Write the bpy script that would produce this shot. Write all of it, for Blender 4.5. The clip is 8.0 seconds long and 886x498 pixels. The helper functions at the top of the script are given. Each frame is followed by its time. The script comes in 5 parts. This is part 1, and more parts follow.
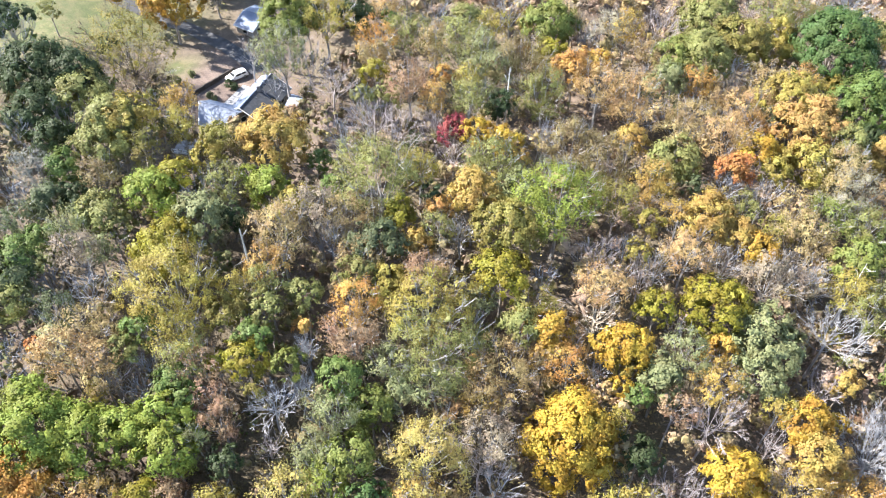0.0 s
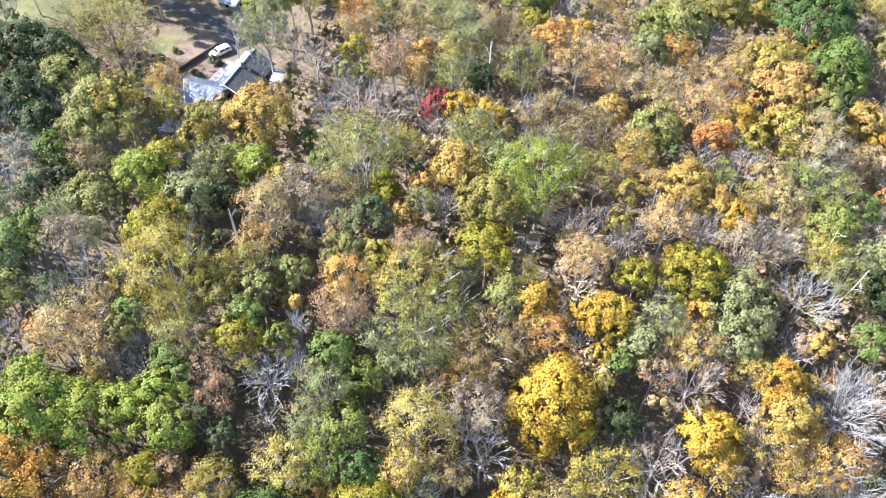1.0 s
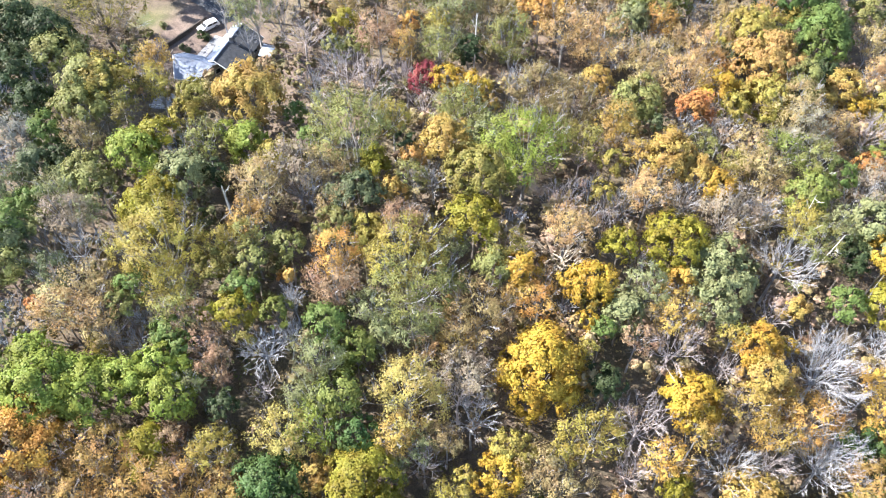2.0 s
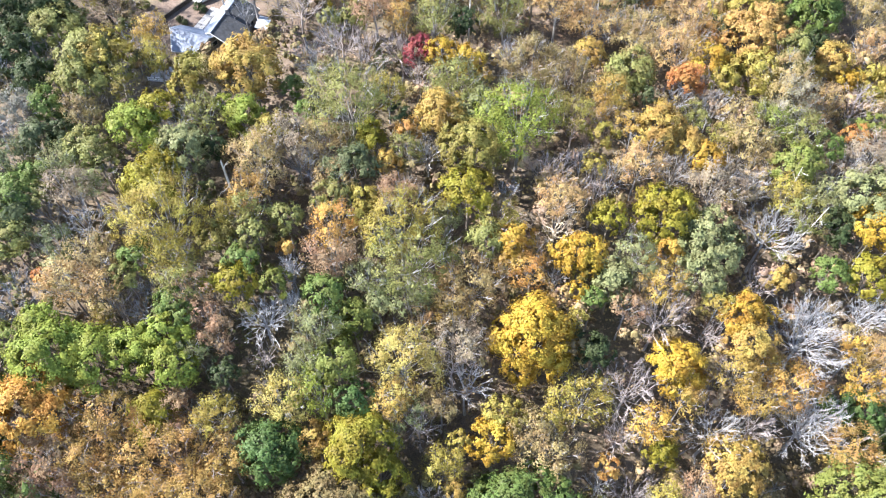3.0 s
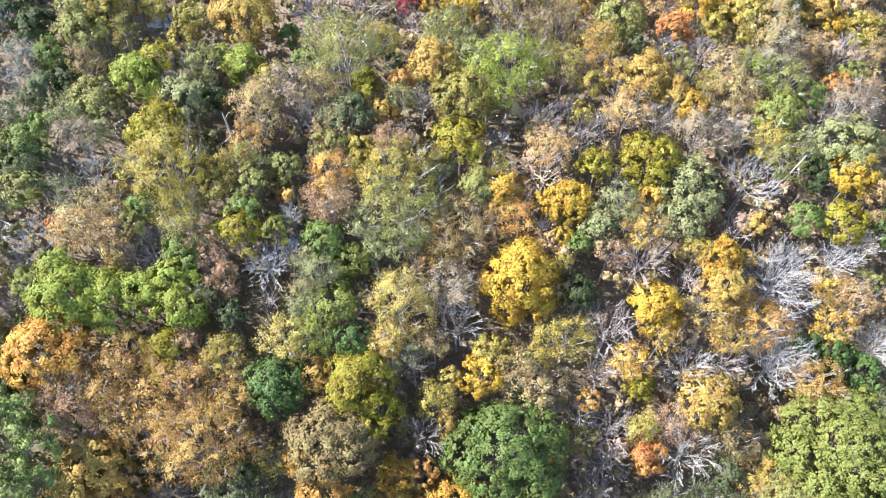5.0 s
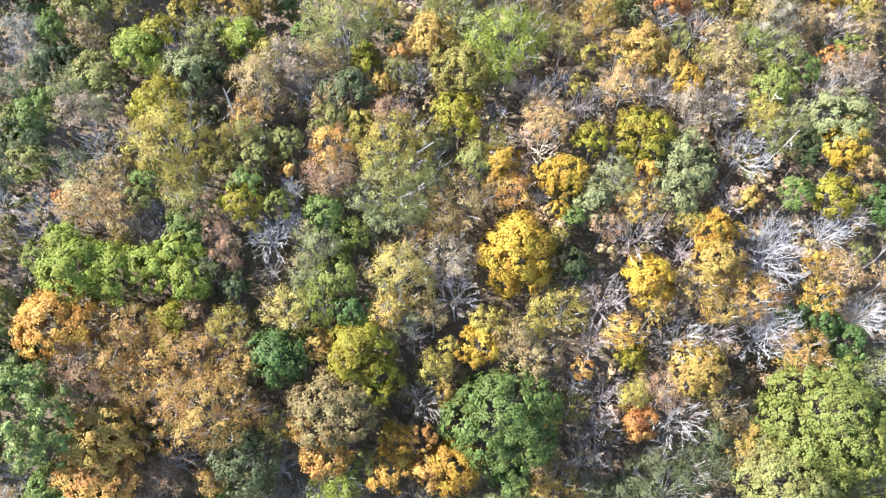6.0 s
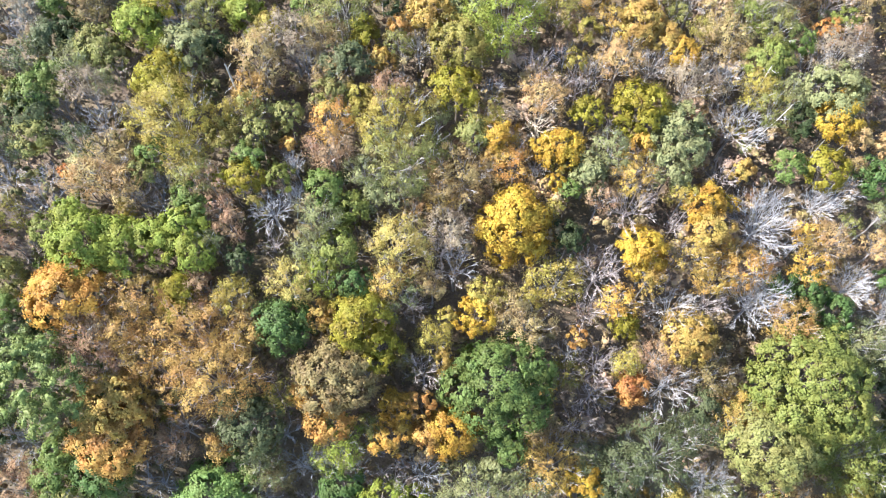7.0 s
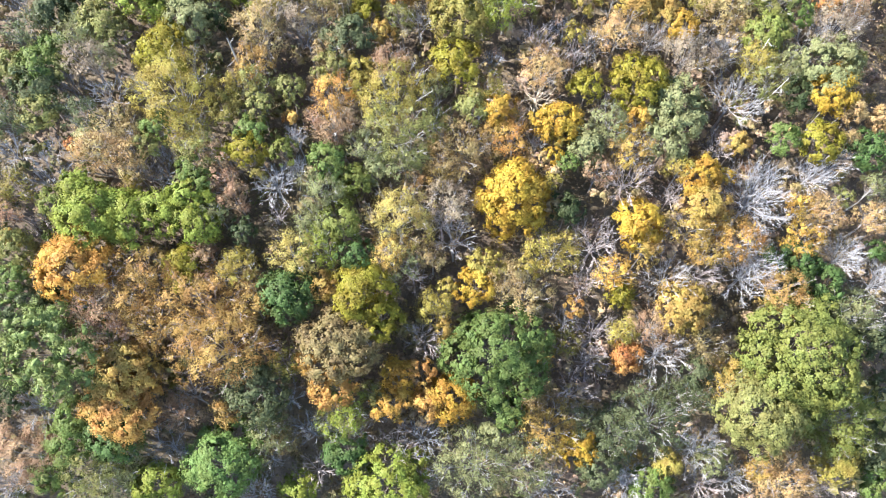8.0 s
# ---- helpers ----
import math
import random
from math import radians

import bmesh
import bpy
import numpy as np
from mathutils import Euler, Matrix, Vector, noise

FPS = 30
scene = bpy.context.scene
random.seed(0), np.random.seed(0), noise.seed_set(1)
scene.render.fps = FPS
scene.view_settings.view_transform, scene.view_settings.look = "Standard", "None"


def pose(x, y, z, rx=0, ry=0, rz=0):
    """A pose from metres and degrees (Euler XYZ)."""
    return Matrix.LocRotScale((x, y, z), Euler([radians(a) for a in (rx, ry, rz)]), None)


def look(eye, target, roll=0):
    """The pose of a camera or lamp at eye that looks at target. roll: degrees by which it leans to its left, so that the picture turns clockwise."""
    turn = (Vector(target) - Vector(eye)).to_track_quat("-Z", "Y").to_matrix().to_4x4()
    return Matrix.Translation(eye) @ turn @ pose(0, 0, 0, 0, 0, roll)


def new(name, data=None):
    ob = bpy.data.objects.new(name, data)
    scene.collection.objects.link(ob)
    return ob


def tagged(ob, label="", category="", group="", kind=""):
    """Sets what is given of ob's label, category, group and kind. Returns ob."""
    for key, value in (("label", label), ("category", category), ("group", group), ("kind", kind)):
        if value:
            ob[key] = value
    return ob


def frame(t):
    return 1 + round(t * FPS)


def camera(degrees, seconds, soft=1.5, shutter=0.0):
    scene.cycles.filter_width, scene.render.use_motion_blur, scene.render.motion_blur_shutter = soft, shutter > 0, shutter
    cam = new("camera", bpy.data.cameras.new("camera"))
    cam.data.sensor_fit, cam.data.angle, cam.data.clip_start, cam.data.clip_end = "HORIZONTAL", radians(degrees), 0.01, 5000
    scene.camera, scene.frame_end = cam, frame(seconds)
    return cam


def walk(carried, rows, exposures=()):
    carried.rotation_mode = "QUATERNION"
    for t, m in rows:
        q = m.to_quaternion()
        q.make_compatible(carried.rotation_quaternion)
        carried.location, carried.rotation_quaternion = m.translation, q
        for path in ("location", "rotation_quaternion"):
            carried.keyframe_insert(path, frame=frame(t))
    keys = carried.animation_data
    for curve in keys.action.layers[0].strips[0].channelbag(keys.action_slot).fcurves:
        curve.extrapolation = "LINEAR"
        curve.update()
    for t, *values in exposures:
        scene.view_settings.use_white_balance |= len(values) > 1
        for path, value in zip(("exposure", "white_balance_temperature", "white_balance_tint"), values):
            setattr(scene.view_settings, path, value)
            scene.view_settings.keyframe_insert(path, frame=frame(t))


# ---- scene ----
cam = camera(58.4, 8.0, soft=1.15)
# seconds, eye, tilt up from straight down, turn to the left, roll
PATH = [
    (0, (0.00, 0.00, 110.00), 42.00, -0.00, 0.50),
    (0.5, (0.26, -0.24, 111.70), 40.59, -0.59, 0.41),
    (1, (0.73, -0.61, 113.54), 39.21, -1.10, 0.13),
    (1.5, (1.06, -1.11, 115.26), 37.88, -1.64, -0.07),
    (3, (1.95, -2.30, 120.46), 33.83, -2.06, -0.19),
    (3.5, (2.39, -2.70, 122.15), 32.58, -2.00, -0.27),
    (4, (2.77, -2.79, 124.03), 31.18, -1.94, -0.33),
    (4.5, (3.05, -2.87, 125.82), 29.82, -1.88, -0.40),
    (6, (3.59, -1.50, 131.67), 25.14, -1.79, -0.45),
    (6.5, (3.61, -0.90, 133.53), 23.56, -1.91, -0.32),
    (7, (3.73, -0.34, 135.38), 22.02, -1.89, -0.35),
    (7.5, (3.75, 0.21, 137.14), 20.51, -1.91, -0.34),
    (8, (3.73, 0.48, 138.73), 19.14, -1.84, -0.42),
]


def aim(eye, tilt, turn, roll):
    """A camera that looks tilt degrees up from straight down."""
    return pose(*eye, 0, 0, turn) @ pose(0, 0, 0, tilt, 0, 0) @ pose(0, 0, 0, 0, 0, roll)


walk(cam, [(t, aim(eye, tilt, turn, roll)) for t, eye, tilt, turn, roll in PATH])

# ---- light: a clear autumn day, the sun beyond the slope to the west ----
SUN_ELEVATION, SUN_WAY = radians(39), Vector((-0.95, 0.26, 0.0)).normalized()
world = bpy.data.worlds.new("sky")
scene.world = world
world.use_nodes = True
sky = world.node_tree.nodes.new("ShaderNodeTexSky")
sky.sky_type = "NISHITA"
sky.sun_disc = False
sky.sun_elevation = SUN_ELEVATION
sky.sun_rotation = math.atan2(SUN_WAY.x, SUN_WAY.y)
sky.air_density, sky.dust_density = 1.0, 0.6
background = world.node_tree.nodes["Background"]
background.inputs["Strength"].default_value = 0.10
world.node_tree.links.new(sky.outputs["Color"], background.inputs["Color"])

sun = new("sun", bpy.data.lights.new("sun", "SUN"))
sun.data.energy, sun.data.angle, sun.data.color = 4.3, radians(0.55), (1.0, 0.955, 0.90)
to_sun = Vector((SUN_WAY.x * math.cos(SUN_ELEVATION), SUN_WAY.y * math.cos(SUN_ELEVATION), math.sin(SUN_ELEVATION)))
sun.matrix_world = look(to_sun * 300, (0, 0, 0))
scene.view_settings.exposure = 2.43


# ---- materials ----
def material(name):
    m = bpy.data.materials.new(name)
    m.use_nodes = True
    m.node_tree.nodes.clear()
    return m, m.node_tree.nodes, m.node_tree.links


def node(nodes, kind, **values):
    n = nodes.new(kind)
    for key, value in values.items():
        n.inputs[key.replace("_", " ")].default_value = value
    return n


def mixed(nodes, links, factor, a, b, blend="MIX"):
    """A colour mix; factor, a and b are sockets or values."""
    n = nodes.new("ShaderNodeMix")
    n.data_type, n.blend_type = "RGBA", blend
    for slot, value in ((0, factor), (6, a), (7, b)):
        if isinstance(value, bpy.types.NodeSocket):
            links.new(value, n.inputs[slot])
        else:
            n.inputs[slot].default_value = value
    return n.outputs[2]


def ramped(nodes, links, source, low, high):
    n = nodes.new("ShaderNodeMapRange")
    links.new(source, n.inputs[0])
    n.inputs[1].default_value, n.inputs[2].default_value = low, high
    return n.outputs[0]


def leaf_material(name, through_light):
    """Leaves: the tree's own colour, paler and darker leaf by leaf, with turned patches."""
    m, nodes, links = material(name)
    info, geo = nodes.new("ShaderNodeObjectInfo"), nodes.new("ShaderNodeNewGeometry")
    patch = node(nodes, "ShaderNodeTexNoise", Scale=0.35, Detail=3.0)
    links.new(geo.outputs["Position"], patch.inputs["Vector"])
    hue = node(nodes, "ShaderNodeHueSaturation", Hue=0.489, Saturation=0.97, Value=0.86)
    links.new(info.outputs["Color"], hue.inputs["Color"])
    warm = node(nodes, "ShaderNodeHueSaturation", Hue=0.515, Saturation=0.95, Value=1.12)
    links.new(info.outputs["Color"], warm.inputs["Color"])
    colour = mixed(nodes, links, ramped(nodes, links, patch.outputs["Fac"], 0.38, 0.62), warm.outputs["Color"], hue.outputs["Color"])
    bright = nodes.new("ShaderNodeMapRange")
    links.new(geo.outputs["Random Per Island"], bright.inputs[0])
    bright.inputs[3].default_value, bright.inputs[4].default_value = 0.87, 1.12
    colour = mixed(nodes, links, 1.0, colour, bright.outputs[0], "MULTIPLY")
    fine = node(nodes, "ShaderNodeTexNoise", Scale=5.5, Detail=2.0)
    links.new(geo.outputs["Position"], fine.inputs["Vector"])
    grain = nodes.new("ShaderNodeMapRange")
    links.new(fine.outputs["Fac"], grain.inputs[0])
    for slot, value in ((1, 0.33), (2, 0.67), (3, 0.72), (4, 1.24)):
        grain.inputs[slot].default_value = value
    colour = mixed(nodes, links, 1.0, colour, grain.outputs[0], "MULTIPLY")
    gloss = node(nodes, "ShaderNodeBsdfPrincipled", Roughness=0.55)
    gloss.inputs["Specular IOR Level"].default_value = 0.2
    clear = nodes.new("ShaderNodeBsdfTranslucent")
    links.new(colour, gloss.inputs["Base Color"])
    links.new(colour, clear.inputs["Color"])
    both = node(nodes, "ShaderNodeMixShader", Fac=through_light)
    links.new(gloss.outputs[0], both.inputs[1])
    links.new(clear.outputs[0], both.inputs[2])
    out = nodes.new("ShaderNodeOutputMaterial")
    links.new(both.outputs[0], out.inputs["Surface"])
    return m


def plain_material(name, dark, light, scale, roughness, metal=0.0, bump=0.0, stretch=(1, 1, 1), own=False):
    """A surface whose colour wanders between two tones at two scales; own: tinted by the thing's own colour."""
    m, nodes, links = material(name)
    place = nodes.new("ShaderNodeTexCoord")
    grid = nodes.new("ShaderNodeMapping")
    grid.inputs["Scale"].default_value = stretch
    links.new(place.outputs["Object"], grid.inputs["Vector"])
    broad = node(nodes, "ShaderNodeTexNoise", Scale=scale, Detail=4.0)
    fine = node(nodes, "ShaderNodeTexNoise", Scale=scale * 9, Detail=5.0)
    for n in (broad, fine):
        links.new(grid.outputs[0], n.inputs["Vector"])
    colour = mixed(nodes, links, ramped(nodes, links, broad.outputs["Fac"], 0.32, 0.68), (*dark, 1), (*light, 1))
    tone = nodes.new("ShaderNodeMapRange")
    links.new(fine.outputs["Fac"], tone.inputs[0])
    tone.inputs[1].default_value, tone.inputs[2].default_value, tone.inputs[3].default_value, tone.inputs[4].default_value = 0.25, 0.75, 0.72, 1.25
    colour = mixed(nodes, links, 1.0, colour, tone.outputs[0], "MULTIPLY")
    if own:
        info = nodes.new("ShaderNodeObjectInfo")
        colour = mixed(nodes, links, 1.0, colour, info.outputs["Color"], "MULTIPLY")
    skin = node(nodes, "ShaderNodeBsdfPrincipled", Roughness=roughness, Metallic=metal)
    links.new(colour, skin.inputs["Base Color"])
    if bump:
        relief = node(nodes, "ShaderNodeBump", Strength=bump, Distance=0.05)
        links.new(fine.outputs["Fac"], relief.inputs["Height"])
        links.new(relief.outputs[0], skin.inputs["Normal"])
    out = nodes.new("ShaderNodeOutputMaterial")
    links.new(skin.outputs[0], out.inputs["Surface"])
    return m


LEAF = leaf_material("leaves", 0.40)
NEEDLE = leaf_material("needles", 0.15)
BARK = plain_material("bark", (0.10, 0.085, 0.07), (0.26, 0.23, 0.20), 1.2, 0.9, bump=0.6, stretch=(2, 2, 0.4))
METAL_ROOF = plain_material("metal_roof", (0.155, 0.187, 0.258), (0.192, 0.228, 0.305), 0.6, 0.6, 0.0)
# dark grey that stands for shade on a roof slope turned from the sun
SHADED_ROOF = plain_material("shaded_roof", (0.040, 0.044, 0.052), (0.075, 0.080, 0.092), 1.5, 0.9, bump=0.4)
WHITE_TRIM = plain_material("white_trim", (0.62, 0.62, 0.61), (0.74, 0.74, 0.73), 2.0, 0.5)
SIDING = plain_material("siding", (0.20, 0.18, 0.17), (0.28, 0.26, 0.24), 1.0, 0.8, bump=0.3, stretch=(0.3, 0.3, 4))
CONCRETE = plain_material("concrete", (0.20, 0.20, 0.21), (0.28, 0.28, 0.29), 0.7, 0.9, bump=0.2)
TIMBER = plain_material("dark_timber", (0.035, 0.028, 0.024), (0.08, 0.065, 0.055), 1.5, 0.9, bump=0.4)
DECKING = plain_material("grey_boards", (0.24, 0.24, 0.25), (0.36, 0.36, 0.38), 1.5, 0.8, bump=0.3, stretch=(4, 0.5, 1))
ASPHALT = plain_material("asphalt", (0.045, 0.046, 0.050), (0.075, 0.075, 0.080), 0.8, 0.9, bump=0.3)
CAR_PAINT = plain_material("white_car_paint", (0.76, 0.77, 0.78), (0.82, 0.82, 0.83), 1.0, 0.25)
DARK_GLASS = plain_material("dark_glass", (0.015, 0.018, 0.02), (0.03, 0.035, 0.04), 1.0, 0.08)
RUBBER = plain_material("rubber", (0.02, 0.02, 0.02), (0.035, 0.035, 0.035), 3.0, 0.8)
RIM = plain_material("wheel_rim", (0.4, 0.4, 0.42), (0.55, 0.55, 0.57), 3.0, 0.35, 0.9)
LAMP_GLASS = plain_material("lamp_glass", (0.6, 0.6, 0.6), (0.75, 0.75, 0.75), 3.0, 0.1)
TAIL_GLASS = plain_material("red_lamp_glass", (0.3, 0.02, 0.02), (0.4, 0.03, 0.03), 3.0, 0.15)
PALE_BARK = plain_material("pale_bark", (0.42, 0.41, 0.405), (0.68, 0.67, 0.665), 0.9, 0.85, bump=0.4, stretch=(2, 2, 0.5), own=True)


def ground_material():
    """Leaf litter under the woods, grass on the clearing by the house, bare brown earth between."""
    m, nodes, links = material("forest_floor")
    geo = nodes.new("ShaderNodeNewGeometry")
    noises = []
    for scale, detail in ((0.05, 4), (0.5, 5), (5.0, 6)):
        n = node(nodes, "ShaderNodeTexNoise", Scale=scale, Detail=detail)
        links.new(geo.outputs["Position"], n.inputs["Vector"])
        noises.append(n.outputs["Fac"])
    litter = mixed(nodes, links, ramped(nodes, links, noises[1], 0.35, 0.65), (0.082, 0.0595, 0.0425, 1), (0.164, 0.123, 0.0935, 1))
    litter = mixed(nodes, links, ramped(nodes, links, noises[0], 0.4, 0.65), litter, (0.115, 0.0935, 0.0595, 1))
    grass = mixed(nodes, links, ramped(nodes, links, noises[1], 0.35, 0.65), (0.070, 0.085, 0.028, 1), (0.125, 0.115, 0.052, 1))
    where = nodes.new("ShaderNodeAttribute")
    where.attribute_name = "lawn"
    colour = mixed(nodes, links, where.outputs["Fac"], litter, grass)
    trodden = nodes.new("ShaderNodeAttribute")
    trodden.attribute_name = "court"
    earth = mixed(nodes, links, ramped(nodes, links, noises[1], 0.35, 0.65), (0.098, 0.070, 0.058, 1), (0.155, 0.115, 0.095, 1))
    colour = mixed(nodes, links, trodden.outputs["Fac"], colour, earth)
    tone = nodes.new("ShaderNodeMapRange")
    links.new(noises[2], tone.inputs[0])
    tone.inputs[1].default_value, tone.inputs[2].default_value, tone.inputs[3].default_value, tone.inputs[4].default_value = 0.3, 0.7, 0.6, 1.35
    colour = mixed(nodes, links, 1.0, colour, tone.outputs[0], "MULTIPLY")
    skin = node(nodes, "ShaderNodeBsdfPrincipled", Roughness=0.95)
    links.new(colour, skin.inputs["Base Color"])
    relief = node(nodes, "ShaderNodeBump", Strength=0.8, Distance=0.15)
    links.new(noises[2], relief.inputs["Height"])
    links.new(relief.outputs[0], skin.inputs["Normal"])
    out = nodes.new("ShaderNodeOutputMaterial")
    links.new(skin.outputs[0], out.inputs["Surface"])
    return m


GROUND = ground_material()


def brush_material():
    """Undergrowth in patches: russet, tan and gold to the east, olive and green to the west."""
    m, nodes, links = material("brush")
    geo = nodes.new("ShaderNodeNewGeometry")
    fac = []
    for scale in (0.10, 0.33, 0.23):
        n = node(nodes, "ShaderNodeTexNoise", Scale=scale, Detail=2.0)
        links.new(geo.outputs["Position"], n.inputs["Vector"])
        fac.append(ramped(nodes, links, n.outputs["Fac"], 0.4, 0.6))
    place = nodes.new("ShaderNodeSeparateXYZ")
    links.new(geo.outputs["Position"], place.inputs[0])
    east = ramped(nodes, links, place.outputs["X"], -35.0, 35.0)
    warm = mixed(nodes, links, fac[1], (0.30, 0.215, 0.115, 1), (0.33, 0.26, 0.10, 1))
    warm = mixed(nodes, links, fac[2], warm, (0.30, 0.205, 0.15, 1))
    cool = mixed(nodes, links, fac[1], (0.090, 0.110, 0.034, 1), (0.130, 0.120, 0.044, 1))
    cool = mixed(nodes, links, fac[2], cool, (0.155, 0.108, 0.064, 1))
    blend = nodes.new("ShaderNodeMath")
    blend.operation = "MULTIPLY_ADD"
    blend.use_clamp = True
    links.new(fac[0], blend.inputs[0])
    blend.inputs[1].default_value = 0.6
    less = nodes.new("ShaderNodeMath")
    less.operation = "SUBTRACT"
    links.new(east, less.inputs[0])
    less.inputs[1].default_value = 0.3
    links.new(less.outputs[0], blend.inputs[2])
    colour = mixed(nodes, links, blend.outputs[0], cool, warm)
    bright = nodes.new("ShaderNodeMapRange")
    links.new(geo.outputs["Random Per Island"], bright.inputs[0])
    bright.inputs[3].default_value, bright.inputs[4].default_value = 0.6, 1.4
    colour = mixed(nodes, links, 1.0, colour, bright.outputs[0], "MULTIPLY")
    skin = node(nodes, "ShaderNodeBsdfPrincipled", Roughness=0.8)
    links.new(colour, skin.inputs["Base Color"])
    clear = nodes.new("ShaderNodeBsdfTranslucent")
    links.new(colour, clear.inputs["Color"])
    both = node(nodes, "ShaderNodeMixShader", Fac=0.3)
    links.new(skin.outputs[0], both.inputs[1])
    links.new(clear.outputs[0], both.inputs[2])
    out = nodes.new("ShaderNodeOutputMaterial")
    links.new(both.outputs[0], out.inputs["Surface"])
    return m


BRUSH = brush_material()


# ---- meshes ----
def mesh_of(name, co, polys, mat, smooth=False):
    """A mesh from arrays of places and of polygons, all with the same number of corners or a list of such arrays."""
    polys = polys if isinstance(polys, list) else [polys]
    me = bpy.data.meshes.new(name)
    me.vertices.add(len(co))
    me.vertices.foreach_set("co", np.asarray(co, np.float32).ravel())
    corners = np.concatenate([np.asarray(p, np.int32).ravel() for p in polys])
    sizes = np.concatenate([np.full(len(p), np.shape(p)[1], np.int32) for p in polys])
    me.loops.add(len(corners))
    me.loops.foreach_set("vertex_index", corners)
    me.polygons.add(len(sizes))
    me.polygons.foreach_set("loop_start", np.r_[0, np.cumsum(sizes)[:-1]].astype(np.int32))
    me.polygons.foreach_set("use_smooth", np.full(len(sizes), smooth))
    me.materials.append(mat)
    me.update(calc_edges=True)
    return me


def hung(name, me, parent, label=""):
    ob = new(name, me)
    ob.parent = parent
    return tagged(ob, label)


def part(name, bm, mat, parent, label=""):
    """A bmesh as one mesh under a thing or under a part."""
    me = bpy.data.meshes.new(name)
    bm.to_mesh(me)
    bm.free()
    me.materials.append(mat)
    return hung(name, me, parent, label)


# ---- the lie of the land ----
def wave(x, y):
    return 0.9 * np.sin(0.11 * x + 0.07 * y) + 0.6 * np.sin(0.05 * x - 0.16 * y + 1.3) + 0.3 * np.sin(0.31 * x + 0.23 * y)


def land(x, y):
    """Height of the ground: a hillside that falls towards the south and levels out by the house."""
    x, y = np.asarray(x, float), np.asarray(y, float)
    z = 13 - 50 / (1 + np.exp((y - 22) / 20)) - 0.06 * np.clip(x, -200, 200)
    yard = np.exp(-(((x + 46) / 26) ** 4) - ((y - 130) / 26) ** 4)
    return (z + wave(x, y)) * (1 - yard) + 13.5 * yard


def canopy(x, y):
    """Height of the middle of the tree crowns over the hillside."""
    return land(x, y) + 13.0


rng = np.random.default_rng(7)


def unit(v):
    return v / np.maximum(np.linalg.norm(v, axis=-1, keepdims=True), 1e-9)


def ground_sheet():
    """One sheet of ground, fine under the woods in view and coarse towards the horizon."""
    xs = np.concatenate([-np.geomspace(4000, 160, 14), np.linspace(-150, 150, 121), np.geomspace(160, 4000, 14)])
    ys = np.concatenate([-np.geomspace(4000, 60, 14), np.linspace(-50, 240, 117), np.geomspace(250, 4000, 14)])
    gx, gy = np.meshgrid(xs, ys)
    co = np.stack([gx, gy, land(gx, gy)], -1).reshape(-1, 3)
    n, k = len(xs), np.arange(len(ys) - 1)[:, None] * len(xs) + np.arange(len(xs) - 1)
    me = mesh_of("ground", co, np.stack([k, k + 1, k + n + 1, k + n], -1).reshape(-1, 4), GROUND, True)
    lawn = me.attributes.new("lawn", "FLOAT", "POINT")
    x, y = co[:, 0] + 5 * np.sin(co[:, 1] * 0.2), co[:, 1]
    lawn.data.foreach_set("value", (np.clip(1.7 - np.hypot((x + 84) / 22, (y - 154) / 20), 0, 1) + np.clip(1.4 - np.hypot((x + 51) / 5, (y - 136) / 5), 0, 1)).clip(0, 1).astype(np.float32))
    court = me.attributes.new("court", "FLOAT", "POINT")
    bare = np.clip(1.5 - np.hypot((x + 46) / 17, (y - 132) / 17), 0, 1) + np.clip(1.4 - np.hypot((x + 26) / 7, (y - 122) / 9), 0, 1)
    green = np.clip(1.4 - np.hypot((x + 51) / 5, (y - 136) / 5), 0, 1)
    court.data.foreach_set("value", (np.clip(bare - green, 0, 1)).astype(np.float32))
    tagged(new("ground", me), "brown leaf litter and grass on a hillside", "ground", kind="structure")


ground_sheet()


# ---- trees ----
def rods(a, b, ra, rb, sides=3):
    """Tapered rods from places a to b with the radii ra and rb: places and faces."""
    ahead = unit(b - a)
    side = unit(np.cross(ahead, np.where(np.abs(ahead[:, 2:]) > 0.9, [[1.0, 0, 0]], [[0, 0, 1.0]])))
    other = np.cross(ahead, side)
    turn = np.arange(sides) * 2 * np.pi / sides
    ring = side[:, None] * np.cos(turn)[:, None] + other[:, None] * np.sin(turn)[:, None]
    co = np.stack([a[:, None] + ring * ra[:, None, None], b[:, None] + ring * rb[:, None, None]], 1).reshape(-1, 3)
    k, s = np.arange(len(a))[:, None] * 2 * sides, np.arange(sides)
    quads = np.stack([k + s, k + (s + 1) % sides, k + sides + (s + 1) % sides, k + sides + s], -1).reshape(-1, 4)
    return co, quads


def spikes(a, b, ra):
    """Thin twigs that run to a point."""
    ahead = unit(b - a)
    side = unit(np.cross(ahead, np.where(np.abs(ahead[:, 2:]) > 0.9, [[1.0, 0, 0]], [[0, 0, 1.0]])))
    other = np.cross(ahead, side)
    turn = np.arange(3) * 2 * np.pi / 3
    ring = a[:, None] + (side[:, None] * np.cos(turn)[:, None] + other[:, None] * np.sin(turn)[:, None]) * ra[:, None, None]
    co = np.concatenate([ring, b[:, None]], 1).reshape(-1, 3)
    k = np.arange(len(a))[:, None] * 4
    return co, np.stack([k + [0, 1, 3], k + [1, 2, 3], k + [2, 0, 3]], 1).reshape(-1, 3)


def joined(*pieces):
    """Pieces of places and faces as one."""
    co, faces, n = [], {}, 0
    for c, f in pieces:
        faces.setdefault(f.shape[1], []).append(f + n)
        co.append(c)
        n += len(c)
    return np.concatenate(co), [np.concatenate(f) for f in faces.values()]


